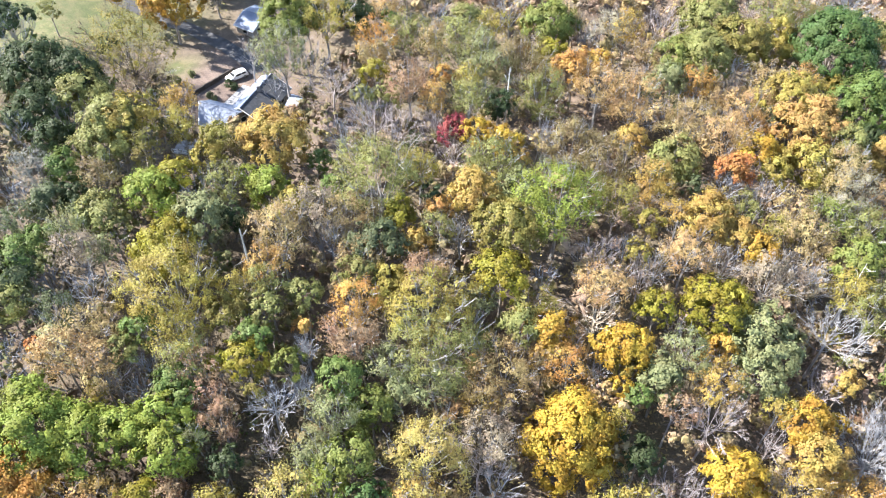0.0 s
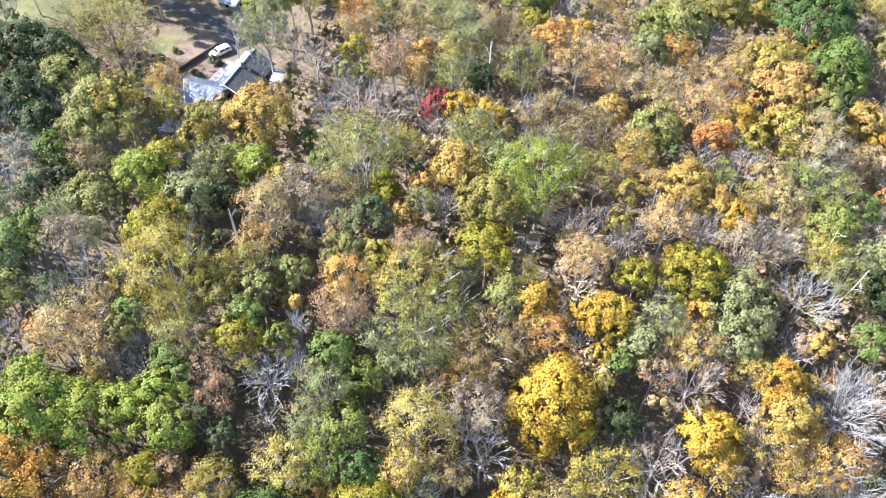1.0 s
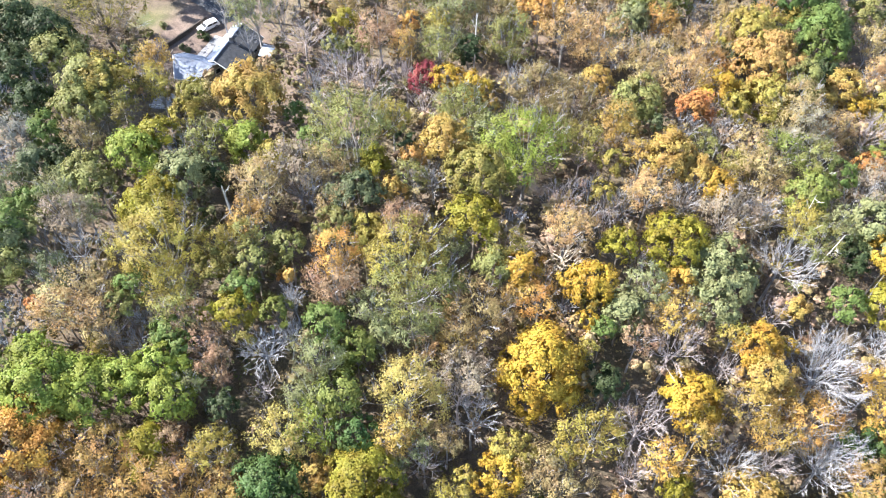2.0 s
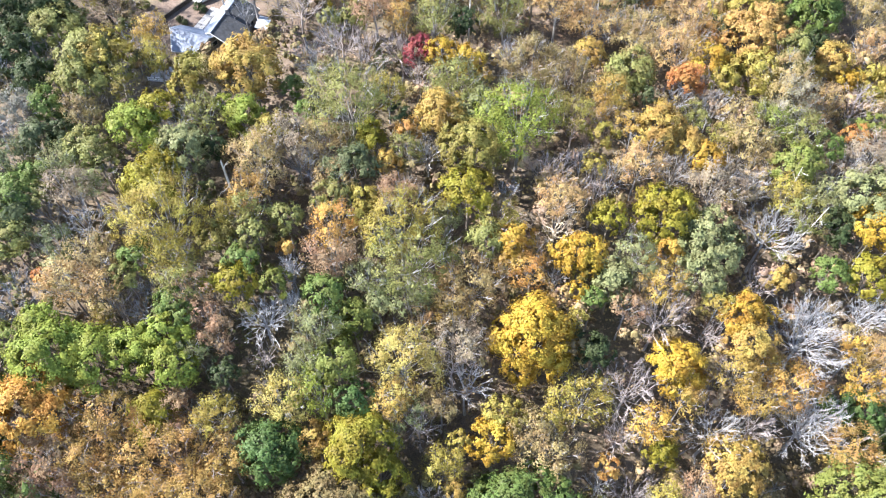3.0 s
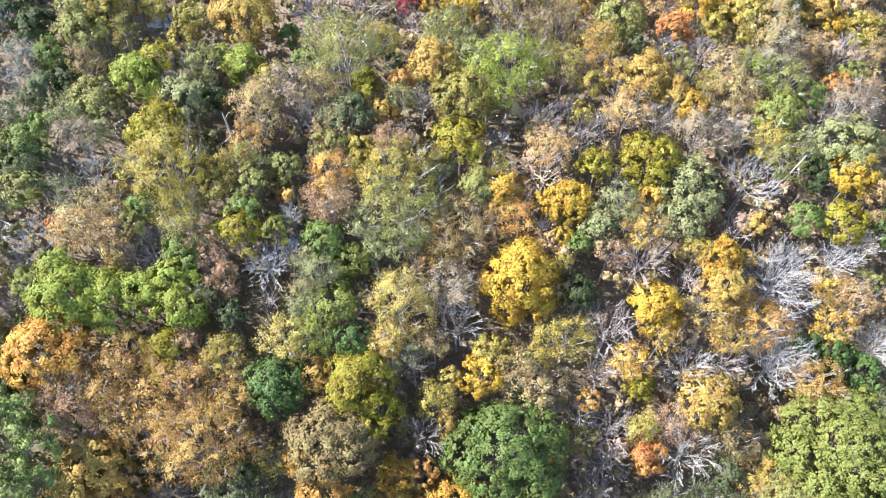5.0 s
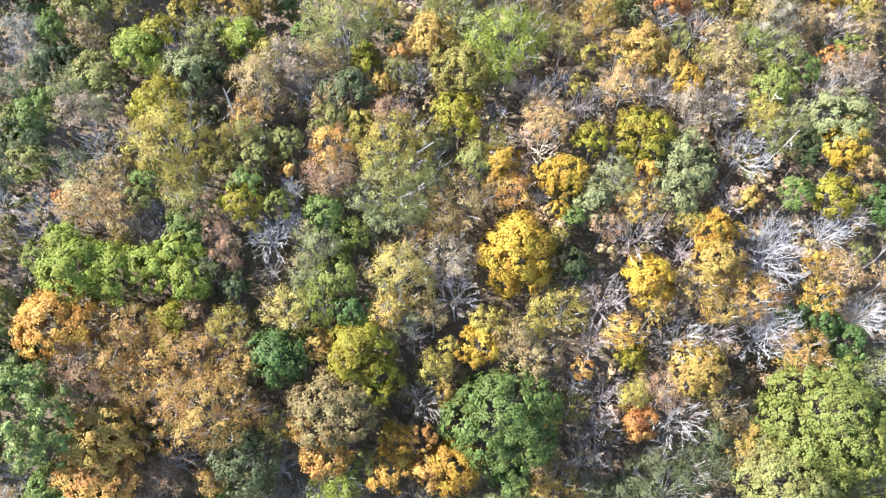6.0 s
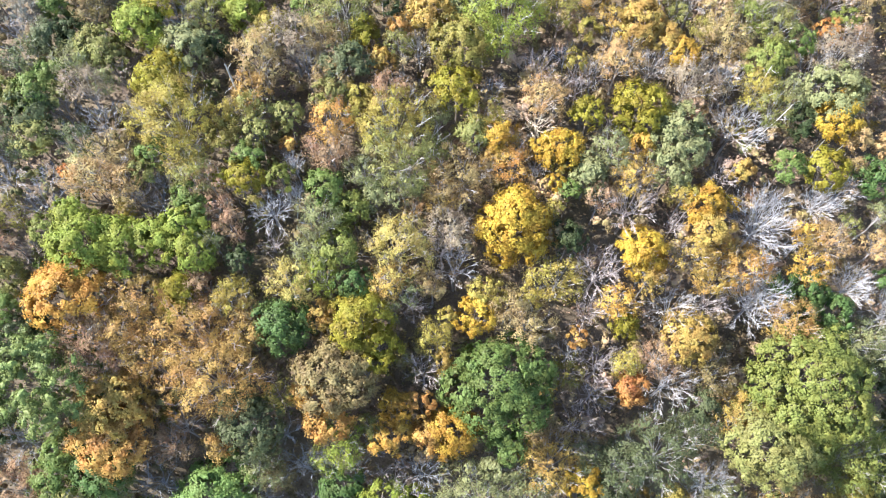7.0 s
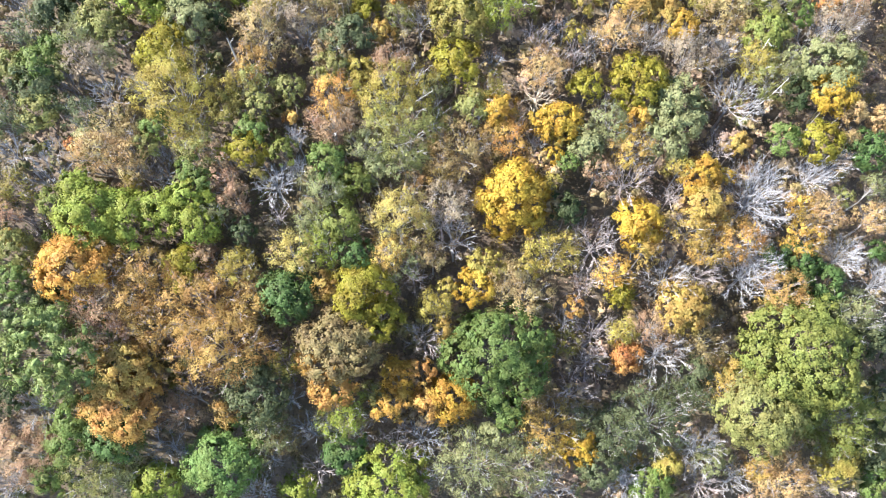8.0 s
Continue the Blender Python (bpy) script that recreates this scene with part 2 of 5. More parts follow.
def leaf_cards(p, out, size):
    """Leaf sprays at the places p, turned roughly outwards."""
    n = len(p)
    normal = unit(out + rng.normal(0, 0.24, (n, 3)) + [0, 0, 0.15])
    along = unit(np.cross(normal, rng.normal(0, 1, (n, 3))))
    across = np.cross(normal, along)
    s = (size * rng.uniform(0.6, 1.35, n))[:, None]
    co = np.stack([p - along * s * 0.5 - across * s * 0.42, p + across * s * 0.5, p + along * s * 0.62 - across * s * 0.1], 1)
    return co.reshape(-1, 3), np.arange(n * 3).reshape(-1, 3)


def lobes_of(r, tall, count, spread=0.62):
    """Middles and radii of the boughs that make up a crown, about its own middle: a lopsided dome with creases between them."""
    k = np.arange(count) + 0.5
    high = 1 - 1.45 * k / count
    round_ = k * 2.39996 + rng.uniform(0, 6.3)
    flat = np.sqrt(np.maximum(1 - high**2, 0))
    way = unit(np.stack([np.cos(round_) * flat, np.sin(round_) * flat, high], -1) + rng.normal(0, 0.16, (count, 3)))
    lean = rng.normal(0, 0.05, 3) * [r, r, 0]
    turn, squash = rng.uniform(0, np.pi), rng.uniform(0.84, 1.0)
    far = rng.uniform(0.82, 1.12, count)[:, None]
    middle = way * far * [r * spread, r * spread * squash, tall * spread]
    c, s = np.cos(turn), np.sin(turn)
    middle = middle @ np.array([[c, s, 0], [-s, c, 0], [0, 0, 1.0]]) + lean
    size = r * rng.uniform(0.26, 0.42, count) * np.clip((14 / count) ** 0.3, 0.7, 1.1)
    return np.r_[middle, [[0, 0, tall * 0.40], [0, 0, 0]]], np.r_[size, r * 0.44, r * 0.5]


GOLDEN = (1 + 5**0.5) / 2
BALL = unit(np.array([(-1, GOLDEN, 0), (1, GOLDEN, 0), (-1, -GOLDEN, 0), (1, -GOLDEN, 0), (0, -1, GOLDEN), (0, 1, GOLDEN), (0, -1, -GOLDEN), (0, 1, -GOLDEN), (GOLDEN, 0, -1), (GOLDEN, 0, 1), (-GOLDEN, 0, -1), (-GOLDEN, 0, 1)]))
BALL_FACES = np.array([(0, 11, 5), (0, 5, 1), (0, 1, 7), (0, 7, 10), (0, 10, 11), (1, 5, 9), (5, 11, 4), (11, 10, 2), (10, 7, 6), (7, 1, 8), (3, 9, 4), (3, 4, 2), (3, 2, 6), (3, 6, 8), (3, 8, 9), (4, 9, 5), (2, 4, 11), (6, 2, 10), (8, 6, 7), (9, 8, 1)])


def leaf_mass(spot, way, bulk):
    """The close-set inner leaves of each clump: a jagged, stretched shell, open on its inner side."""
    n = len(spot)
    side = unit(np.cross(way, rng.normal(0, 1, (n, 3))))
    other = np.cross(way, side)
    ball = BALL[None] * rng.uniform(0.55, 1.15, (n, 12))[..., None]
    long_, wide, flat = (bulk * rng.uniform(*span, n) for span in ((1.0, 1.7), (0.75, 1.2), (0.6, 0.9)))
    co = spot[:, None] + ball[..., :1] * (side * long_[:, None])[:, None] + ball[..., 1:2] * (other * wide[:, None])[:, None] + ball[..., 2:] * (way * flat[:, None])[:, None]
    faces = BALL_FACES[None] + 12 * np.arange(n)[:, None, None]
    outward = BALL[BALL_FACES].mean(1)[:, 2] > -0.3
    return co.reshape(-1, 3), faces[:, outward].reshape(-1, 3)


def foliage(middle, size, count, leaf, fill=0.12, bias=-0.15, puff=1.0, solid=False, puffy=False):
    """Leaves in small clumps on the outer sides of the boughs, over the close-set inner leaves (solid) or a few broader sprays."""
    r = float((np.linalg.norm(middle, axis=1) + size).max())
    tries = int(80 + 20 * r * r)
    pick = rng.choice(len(size), tries, p=size**2 / (size**2).sum())
    way = unit(rng.normal(0, 1, (tries, 3)) + [0, 0, 0.25])
    spot = middle[pick] + way * (size[pick] * rng.uniform(0.8, 1.02, tries))[:, None]
    deep = (np.linalg.norm(spot[:, None] - middle[None], axis=-1) / size).min(1)
    keep = np.flatnonzero((deep > 0.72) & (way[:, 2] > -0.6))[: int((20 + 3.4 * r * r) / puff**2)]
    spot, way = spot[keep], way[keep]
    bulk = np.clip(0.15 * r * rng.uniform(0.6, 1.3, len(spot)), 0.34, 0.85) * puff
    at = rng.choice(len(spot), int(count * 1.7), p=bulk**2 / (bulk**2).sum())
    turn = unit(rng.normal(0, 1, (len(at), 3)) + way[at] * 0.35)
    outer = np.flatnonzero((turn * way[at]).sum(1) > bias)[:count]
    turn, at = turn[outer], at[outer]
    p = spot[at] + turn * (bulk[at] * rng.normal(0.95, 0.22, len(at)))[:, None]
    fine = leaf_cards(p, turn if puffy else turn * 0.45 + way[at] * 0.45 + unit(p) * 0.45, leaf)
    if solid:
        inner = leaf_mass(spot - way * bulk[:, None] * (0.0 if puffy else 0.25), way, bulk * (0.62 if puffy else 0.74))
    elif fill:
        at = rng.choice(len(spot), int(count * fill))
        inner = leaf_cards(spot[at] - way[at] * bulk[at][:, None] * 0.3 + rng.normal(0, 0.2, (len(at), 3)), way[at], leaf * 2.0)
    else:
        return fine
    return np.r_[fine[0], inner[0]], np.r_[fine[1], inner[1] + len(fine[0])]


def limbs_to(base, fork, ends, r):
    """A trunk from base to fork, bent limbs from it to the ends."""
    lean = rng.normal(0, 0.25, 3) * [1, 1, 0]
    trunk_line = [base, base + (fork - base) * 0.5 + lean, fork]
    a = [trunk_line[0], trunk_line[1]]
    b = [trunk_line[1], trunk_line[2]]
    ra, rb = [r * 1.15, r * 0.82], [r * 0.82, r * 0.6]
    for e in ends:
        start = fork + (base - fork) * rng.uniform(0, 0.3)
        mid = start + (e - start) * 0.5 + [0, 0, -0.08 * np.linalg.norm(e - start)]
        a += [start, mid]
        b += [mid, e]
        ra += [r * 0.23, r * 0.14]
        rb += [r * 0.14, r * 0.05]
    return np.array(a), np.array(b), np.array(ra), np.array(rb)


def boughs(start, way, length, radius, levels, up=0.15, forks=5):
    """Branches on branches: pieces of rods, and of twigs at the last level."""
    out = []
    for level in range(levels):
        last = level == levels - 1
        mid = start + way * length[:, None] * 0.5
        way2 = unit(way + rng.normal(0, 0.12, way.shape) + [0, 0, up])
        end = mid + way2 * length[:, None] * 0.5
        if last:
            out.append(spikes(start, start + (mid - start) * 1.9 + (end - mid) * 0.1, radius))
            break
        if level == 0:
            out.append(rods(start, mid, radius, radius * 0.75))
            out.append(rods(mid, end, radius * 0.75, radius * 0.3))
        else:
            mid = (start + end) / 2
            out.append(rods(start, end, radius, radius * 0.35))
        n = forks + level
        t = rng.uniform(0.25, 1.0, (len(start), n))
        t[:, 0] = 1.0
        p = np.where(t[..., None] < 0.5, start[:, None] + (mid - start)[:, None] * t[..., None] * 2, mid[:, None] + (end - mid)[:, None] * (t[..., None] * 2 - 1))
        w = unit(way2[:, None] + rng.normal(0, 0.30, (len(start), n, 3)))
        size = (length[:, None] * rng.uniform(0.42, 0.75, (len(start), n)) * (1.15 - 0.4 * t))
        start, way, length = p.reshape(-1, 3), w.reshape(-1, 3), size.ravel()
        radius = np.repeat(radius * 0.69, n)
    return out


CROWNS = []


def stand(x, y, name, label, category, group="trees on the wooded slope"):
    """The empty at the foot of a tree."""
    ob = new(name)
    ob.location = (x, y, float(land(x, y)) - 0.15)
    return tagged(ob, label, category, "young growth between the trees" if "sapling" in name else group)


def leafy_tree(x, y, r, tall, top, colour, label, thick=1.0, leaf=0.42, count=14, spread=0.62, needles=False, puff=1.0, name="tree", grey=(0.45, 0.4, 0.36)):
    """A broadleaf tree: its crown r wide to each side and tall up and down, reaching up to top over its foot.
    thick: how full the crown is; below 0.7 the branches show through."""
    tree = stand(x, y, name, label, "tree")
    CROWNS.append((x, y, r))
    middle, size = lobes_of(r, tall, count, spread)
    centre = np.array([0, 0, top - tall])
    few = int(np.clip((205 if thick > 0.8 else 122) * r * (r + tall) / 2 * thick * (0.25 / leaf) ** 1.5, 300, 18000))
    co, tris = foliage(middle, size, few, leaf, 0.3, -0.15 if thick > 0.8 else -0.5, puff, thick > 0.8, needles)
    crown = hung("crown", mesh_of("crown", co + centre, tris, NEEDLE if needles else LEAF), tree)
    crown.color = (*colour, 1)
    base, fork = np.zeros(3), np.array([0, 0, max(top - tall * 1.7, top * 0.3)])
    a, b, ra, rb = limbs_to(base, fork, middle[:-1] * 0.92 + centre, 0.09 + 0.028 * r)
    pieces = [rods(a, b, ra, rb, 4)]
    if thick <= 0.8:
        way = unit(b[3::2] - a[3::2] + rng.normal(0, 0.2, b[3::2].shape))
        roots = a[3::2] * 0.35 + b[3::2] * 0.65
        pieces += boughs(roots, way, np.full(len(way), r * 0.5), rb[3::2] + 0.025, 3 if r > 3.0 else 2, 0.15, 4 if r > 5.0 else 3)
    co, faces = joined(*pieces)
    trunk = hung("trunk", mesh_of("trunk", co, faces, PALE_BARK), tree)
    trunk.color = (*grey, 1)
    return tree


def bare_tree(x, y, r, tall, top, grey, label, lean=(0, 0), full=1.0, twiggy=5, name="bare_tree"):
    """A tree without leaves: a trunk and a fan of grey limbs, each with its twigs."""
    tree = stand(x, y, name, label, "tree")
    CROWNS.append((x, y, r * 0.45))
    fork = np.array([lean[0] * 0.4, lean[1] * 0.4, max(top - tall * 1.08, top * 0.3)])
    n = int((8 + r) * full)
    turn = np.arange(n) * 2.4 + rng.uniform(0, 6)
    out = np.sqrt((np.arange(n) + 0.6) / n) * rng.uniform(0.85, 1.1, n)
    ends = np.stack([np.cos(turn) * out * r * 0.66 + lean[0], np.sin(turn) * out * r * 0.66 + lean[1], top - tall * (0.25 + 0.75 * out**2)], -1)
    a, b, ra, rb = limbs_to(np.zeros(3), fork, ends, 0.10 + 0.022 * r)
    trunk = hung("trunk", mesh_of("trunk", *joined(rods(a[:2], b[:2], ra[:2], rb[:2], 7)), PALE_BARK), tree)
    trunk.color = (*grey, 1)
    for i in range(n):
        start, half, end = a[2 + 2 * i], a[3 + 2 * i], b[3 + 2 * i]
        way = unit(end - half)
        length = np.linalg.norm(end - start)
        pieces = [rods(np.array([start, half]), np.array([half, end]), ra[2 + 2 * i : 4 + 2 * i], np.maximum(rb[2 + 2 * i : 4 + 2 * i], 0.036), 4)]
        roots = np.array([half, half * 0.6 + end * 0.4, half * 0.25 + end * 0.75, end])
        ways = unit(way + rng.normal(0, 0.48, (4, 3)) + [0, 0, 0.06])
        pieces += boughs(roots, ways, length * np.array([0.55, 0.5, 0.45, 0.42]), np.full(4, 0.031), 3, 0.1, twiggy if r > 6 else twiggy - 1 if r > 3.6 else twiggy - 2)
        limb = hung("limb", mesh_of("limb", *joined(*pieces), PALE_BARK), tree)
        limb.color = (*grey, 1)
    return tree


# ---- the woods ----
# leaf colours of the trees in view
LEAVES = {
    "yellow": (0.372, 0.240, 0.026), "gold": (0.345, 0.232, 0.06), "dark gold": (0.36, 0.215, 0.028), "orange": (0.42, 0.235, 0.062),
    "bright orange": (0.43, 0.238, 0.045), "tan": (0.335, 0.25, 0.115), "peach": (0.375, 0.245, 0.11), "brown": (0.27, 0.19, 0.085),
    "grey brown": (0.20, 0.152, 0.068), "lime": (0.205, 0.24, 0.038), "yellow green": (0.218, 0.188, 0.02), "green": (0.125, 0.172, 0.042),
    "deep green": (0.078, 0.128, 0.036), "dark green": (0.052, 0.072, 0.028), "glossy green": (0.105, 0.148, 0.038), "olive": (0.21, 0.21, 0.065),
    "brown olive": (0.20, 0.17, 0.042), "yellow olive": (0.29, 0.235, 0.052), "grey green": (0.205, 0.215, 0.095), "dusky green": (0.095, 0.112, 0.052),
    "amber": (0.45, 0.28, 0.055), "ochre": (0.35, 0.215, 0.068), "rust": (0.37, 0.165, 0.05), "crimson": (0.22, 0.04, 0.05), "pine": (0.120, 0.155, 0.042),
    "light green": (0.165, 0.185, 0.042), "fresh green": (0.14, 0.21, 0.055), "pale yellow": (0.36, 0.29, 0.088), "russet pink": (0.3, 0.19, 0.115),
    "pinkish grey": (0.26, 0.208, 0.15), "pale grey": (0.28, 0.25, 0.175), "blue grey": (0.165, 0.165, 0.14), "white": (0.46, 0.43, 0.34),
}
BARKS = {"pale grey": (0.54, 0.53, 0.54), "blue grey": (0.40, 0.42, 0.47), "white": (0.58, 0.58, 0.61), "pinkish grey": (0.57, 0.50, 0.49), "tan": (0.9, 0.78, 0.62)}
WIDE, SMALL = 5.0, 2.8


def build(r, top):
    return "small" if r < SMALL else "broad" if r > WIDE else "tall" if top > 17 else "middle-sized"


def full(x, y, r, tall, top, shade):
    dense = shade in ("yellow", "bright orange", "glossy green", "green", "deep green", "yellow green", "fresh green", "amber", "lime", "light green", "gold", "orange", "dark gold")
    leafy_tree(x, y, r, tall, top, LEAVES[shade], f"{build(r, top)} tree in full {shade} autumn leaf on the slope", 1.05 if dense else 0.95, leaf=0.285 if r < 4 else 0.31, count=int(15 + 2.4 * r) if dense else int(10 + 1.8 * r), spread=0.62 if dense else 0.66)


def thin(x, y, r, tall, top, shade):
    leafy_tree(x, y, r, tall, top, LEAVES[shade], f"{build(r, top)} tree with thinning {shade} leaves and grey branches", 0.78 if shade in ("ochre", "russet pink", "pale yellow", "lime", "yellow olive") else 0.72, leaf=0.18, count=int(11 + 1.6 * r), spread=0.72, grey=BARKS["pale grey"] if shade not in ("ochre", "brown olive") else BARKS["pinkish grey"], name="sparse_tree")


def bare(x, y, r, tall, top, shade):
    lean = (0.05 * r * rng.normal(), 0.05 * r * rng.normal())
    bare_tree(x, y, r, tall, top, BARKS.get(shade, BARKS["pale grey"]), f"{build(r, top)} leafless tree with fanned {shade} branches", lean, 1.9 if shade == "white" else 1.0)


def pine(x, y, r, tall, top, shade):
    leafy_tree(x, y, r, tall, top, LEAVES[shade], "broad pine with rounded pale green needle clumps", 2.6, leaf=0.24, count=24, spread=0.74, needles=True, puff=1.25, name="pine_tree")



def dead_trunk(foot, top, thick, label):
    """A leafless pole of a tree, standing or fallen, with a few broken stubs."""
    tree = new("dead_trunk")
    tree.location = foot
    tagged(tree, label, "dead tree", "dead trunks in the woods")
    tone = (0.4, 0.39, 0.37, 1) if "dark" in label else (0.45, 0.46, 0.46, 1) if "grey" in label else (1.0, 0.98, 0.96, 1)
    end = np.array(top, float) - np.array(foot, float)
    turns = [np.zeros(3), end * 0.35 + rng.normal(0, 0.12, 3), end * 0.7 + rng.normal(0, 0.12, 3), end]
    a, b = np.array(turns[:-1]), np.array(turns[1:])
    pieces = [rods(a, b, np.array([thick, thick * 0.8, thick * 0.6]), np.array([thick * 0.8, thick * 0.6, thick * 0.3]), 6)]
    trunk = hung("trunk", mesh_of("trunk", *joined(*pieces), PALE_BARK), tree)
    roots = end * rng.uniform(0.45, 0.95, (5, 1))
    ways = unit(end / np.linalg.norm(end) * 0.6 + rng.normal(0, 0.6, (5, 3)))
    for root, way in zip(roots, ways):
        co, faces = joined(*boughs(root[None], way[None], np.full(1, np.linalg.norm(end) * 0.10), np.full(1, thick * 0.22), 2, 0.1, 3))
        hung("stub", mesh_of("stub", co, faces, PALE_BARK), tree).color = tone
    trunk.color = tone


full(67.3, 26.7, 12.5, 8.9, 22.9, "light green")
full(13.8, 28.2, 11.3, 8.0, 21.6, "glossy green")
full(76.7, 133.3, 10.9, 7.8, 21.3, "deep green")
pine(-61.0, 30.6, 10.3, 12.1, 23.5, "pine")
leafy_tree(-58.9, 125.3, 9.4, 7.0, 19.0, LEAVES["brown olive"], "broad tree with dark branches and thin olive leaves by the lawn", 0.42, leaf=0.18, count=26, spread=0.72, name="sparse_tree", grey=(0.16, 0.14, 0.125))
full(59.5, 18.1, 9.6, 6.7, 20.0, "olive")
thin(-32.8, 30.3, 8.9, 6.4, 19.4, "ochre")
thin(76.8, 15.7, 8.8, 12.6, 22.5, "light green")
full(-6.2, 7.6, 8.8, 6.2, 19.3, "lime")
thin(-10.1, 92.9, 8.8, 6.2, 19.3, "olive")
bare(60.5, 52.8, 8.5, 9.8, 16.6, "white")
full(-34.6, 11.8, 8.4, 5.9, 18.9, "fresh green")
thin(-38.2, 69.5, 8.2, 8.1, 19.0, "yellow olive")
thin(17.9, 86.8, 8.2, 5.8, 18.7, "lime")
bare(85.4, 150.7, 7.8, 5.6, 15.4, "blue grey")
full(17.4, 52.9, 7.8, 11.2, 20.7, "yellow")
full(-55.0, 43.0, 7.8, 5.6, 18.3, "bright orange")
full(78.6, 119.7, 7.7, 7.6, 18.4, "green")
thin(-34.8, 36.7, 7.7, 5.5, 18.2, "ochre")
thin(-0.9, 63.8, 7.6, 5.4, 18.1, "olive")
full(52.1, 139.9, 7.6, 5.4, 18.1, "olive")
full(-14.1, 30.2, 7.5, 5.2, 17.9, "grey brown")
full(67.6, 19.8, 7.5, 7.3, 18.1, "light green")
bare(58.7, 40.4, 7.2, 8.8, 16.0, "white")
bare(42.9, 27.9, 7.2, 5.1, 14.9, "pale grey")
bare(56.9, 68.8, 7.1, 5.0, 14.9, "pale grey")
full(-49.5, 20.9, 7.6, 5.3, 17.8, "orange")
thin(9.9, 10.2, 7.6, 5.3, 17.8, "grey green")
thin(41.9, 16.9, 7.6, 5.3, 17.8, "dusky green")
full(-49.0, 26.7, 7.5, 5.3, 17.7, "gold")
bare(-4.4, 12.9, 6.8, 4.8, 14.6, "pinkish grey")
full(57.3, 133.4, 7.4, 5.2, 17.6, "brown olive")
thin(-2.1, 69.1, 7.4, 5.2, 17.6, "yellow olive")
full(-30.6, 134.6, 7.3, 5.1, 17.5, "light green")
full(64.2, 108.3, 7.3, 5.1, 17.5, "ochre")
thin(14.3, 124.9, 7.3, 8.5, 18.5, "grey brown")
bare(30.7, 44.4, 6.6, 4.7, 14.4, "pinkish grey")
full(-71.4, 115.3, 7.2, 5.1, 17.4, "dark green")
bare(43.6, 39.4, 6.4, 4.5, 14.3, "pale grey")
bare(-78.8, 126.6, 6.4, 5.4, 14.4, "blue grey")
full(-27.3, 100.3, 6.8, 5.7, 17.3, "gold")
thin(-2.3, 49.1, 6.8, 4.8, 17.2, "pale yellow")
bare(50.7, 12.2, 6.2, 6.2, 14.3, "white")
bare(36.7, 54.8, 6.2, 4.5, 14.2, "pinkish grey")
thin(66.3, 5.0, 6.8, 4.8, 17.1, "peach")
bare(42.8, 139.6, 6.2, 4.9, 14.2, "pinkish grey")
bare(37.5, 6.8, 6.1, 4.4, 14.2, "white")
full(-65.2, 114.2, 6.7, 4.7, 17.1, "dark green")
thin(69.9, 147.6, 6.7, 4.7, 17.1, "olive")
full(48.3, 127.8, 6.7, 5.7, 17.2, "olive")
full(63.1, 117.1, 6.6, 4.7, 17.0, "yellow olive")
full(-27.9, 23.6, 6.6, 4.7, 17.0, "dusky green")
full(21.2, 139.3, 6.6, 6.0, 17.2, "light green")
bare(22.6, 6.1, 6.0, 4.2, 14.0, "pale grey")
full(-52.1, 50.9, 6.6, 4.5, 16.8, "lime")
bare(77.3, 4.2, 5.9, 4.2, 14.0, "pinkish grey")
thin(34.3, 116.7, 6.5, 5.9, 17.1, "peach")
full(9.8, 82.1, 6.5, 4.5, 16.8, "brown olive")
thin(-23.4, 135.3, 6.4, 4.4, 16.7, "yellow olive")
thin(-30.0, 124.2, 6.4, 5.4, 16.9, "grey green")
full(-9.2, 38.0, 6.4, 4.4, 16.7, "yellow green")
bare(71.7, 79.2, 5.8, 4.1, 13.9, "pale grey")
thin(22.5, 15.9, 6.4, 4.4, 16.6, "gold")
thin(7.5, 124.3, 6.4, 8.3, 18.2, "grey green")
thin(-53.0, 37.3, 6.3, 4.3, 16.6, "russet pink")
full(46.9, 68.0, 6.3, 6.0, 16.9, "grey green")
thin(28.1, 118.5, 6.3, 4.3, 16.6, "peach")
thin(8.9, 61.3, 6.2, 4.3, 16.5, "brown")
thin(3.5, 128.7, 6.2, 4.3, 16.5, "olive")
bare(-7.8, 106.4, 5.6, 5.6, 13.9, "pinkish grey")
bare(-11.7, 106.6, 5.6, 4.0, 13.8, "pinkish grey")
bare(-64.4, 22.0, 5.6, 4.0, 13.7, "blue grey")
full(73.4, 74.2, 6.2, 4.3, 16.4, "grey green")
thin(-56.5, 12.5, 6.2, 4.2, 16.4, "olive")
bare(-19.8, 115.9, 5.6, 3.9, 13.7, "pinkish grey")
bare(0.0, 15.4, 5.6, 3.9, 13.7, "blue grey")
thin(65.7, 98.3, 6.0, 4.2, 16.4, "tan")
thin(-19.4, 85.1, 6.0, 6.9, 16.9, "pinkish grey")
thin(-67.1, 14.7, 6.0, 7.0, 17.1, "russet pink")
bare(-43.5, 15.3, 5.5, 3.9, 13.6, "blue grey")
bare(22.3, 70.1, 5.5, 3.9, 13.6, "tan")
thin(27.4, 100.2, 6.0, 5.8, 16.5, "grey brown")
thin(8.1, 96.8, 6.0, 4.2, 16.3, "olive")
full(-52.2, 16.7, 6.0, 4.2, 16.3, "deep green")
thin(76.6, 81.0, 5.9, 4.5, 16.3, "pinkish grey")
full(40.1, 71.5, 5.9, 4.1, 16.3, "yellow green")
bare(54.7, 124.5, 5.4, 4.1, 13.6, "pale grey")
thin(64.6, 36.8, 5.9, 4.1, 16.3, "ochre")
bare(13.3, 145.7, 5.4, 3.8, 13.6, "blue grey")
thin(42.0, 110.2, 5.9, 4.1, 16.2, "tan")
full(-67.7, 103.8, 5.9, 6.8, 16.9, "dark green")
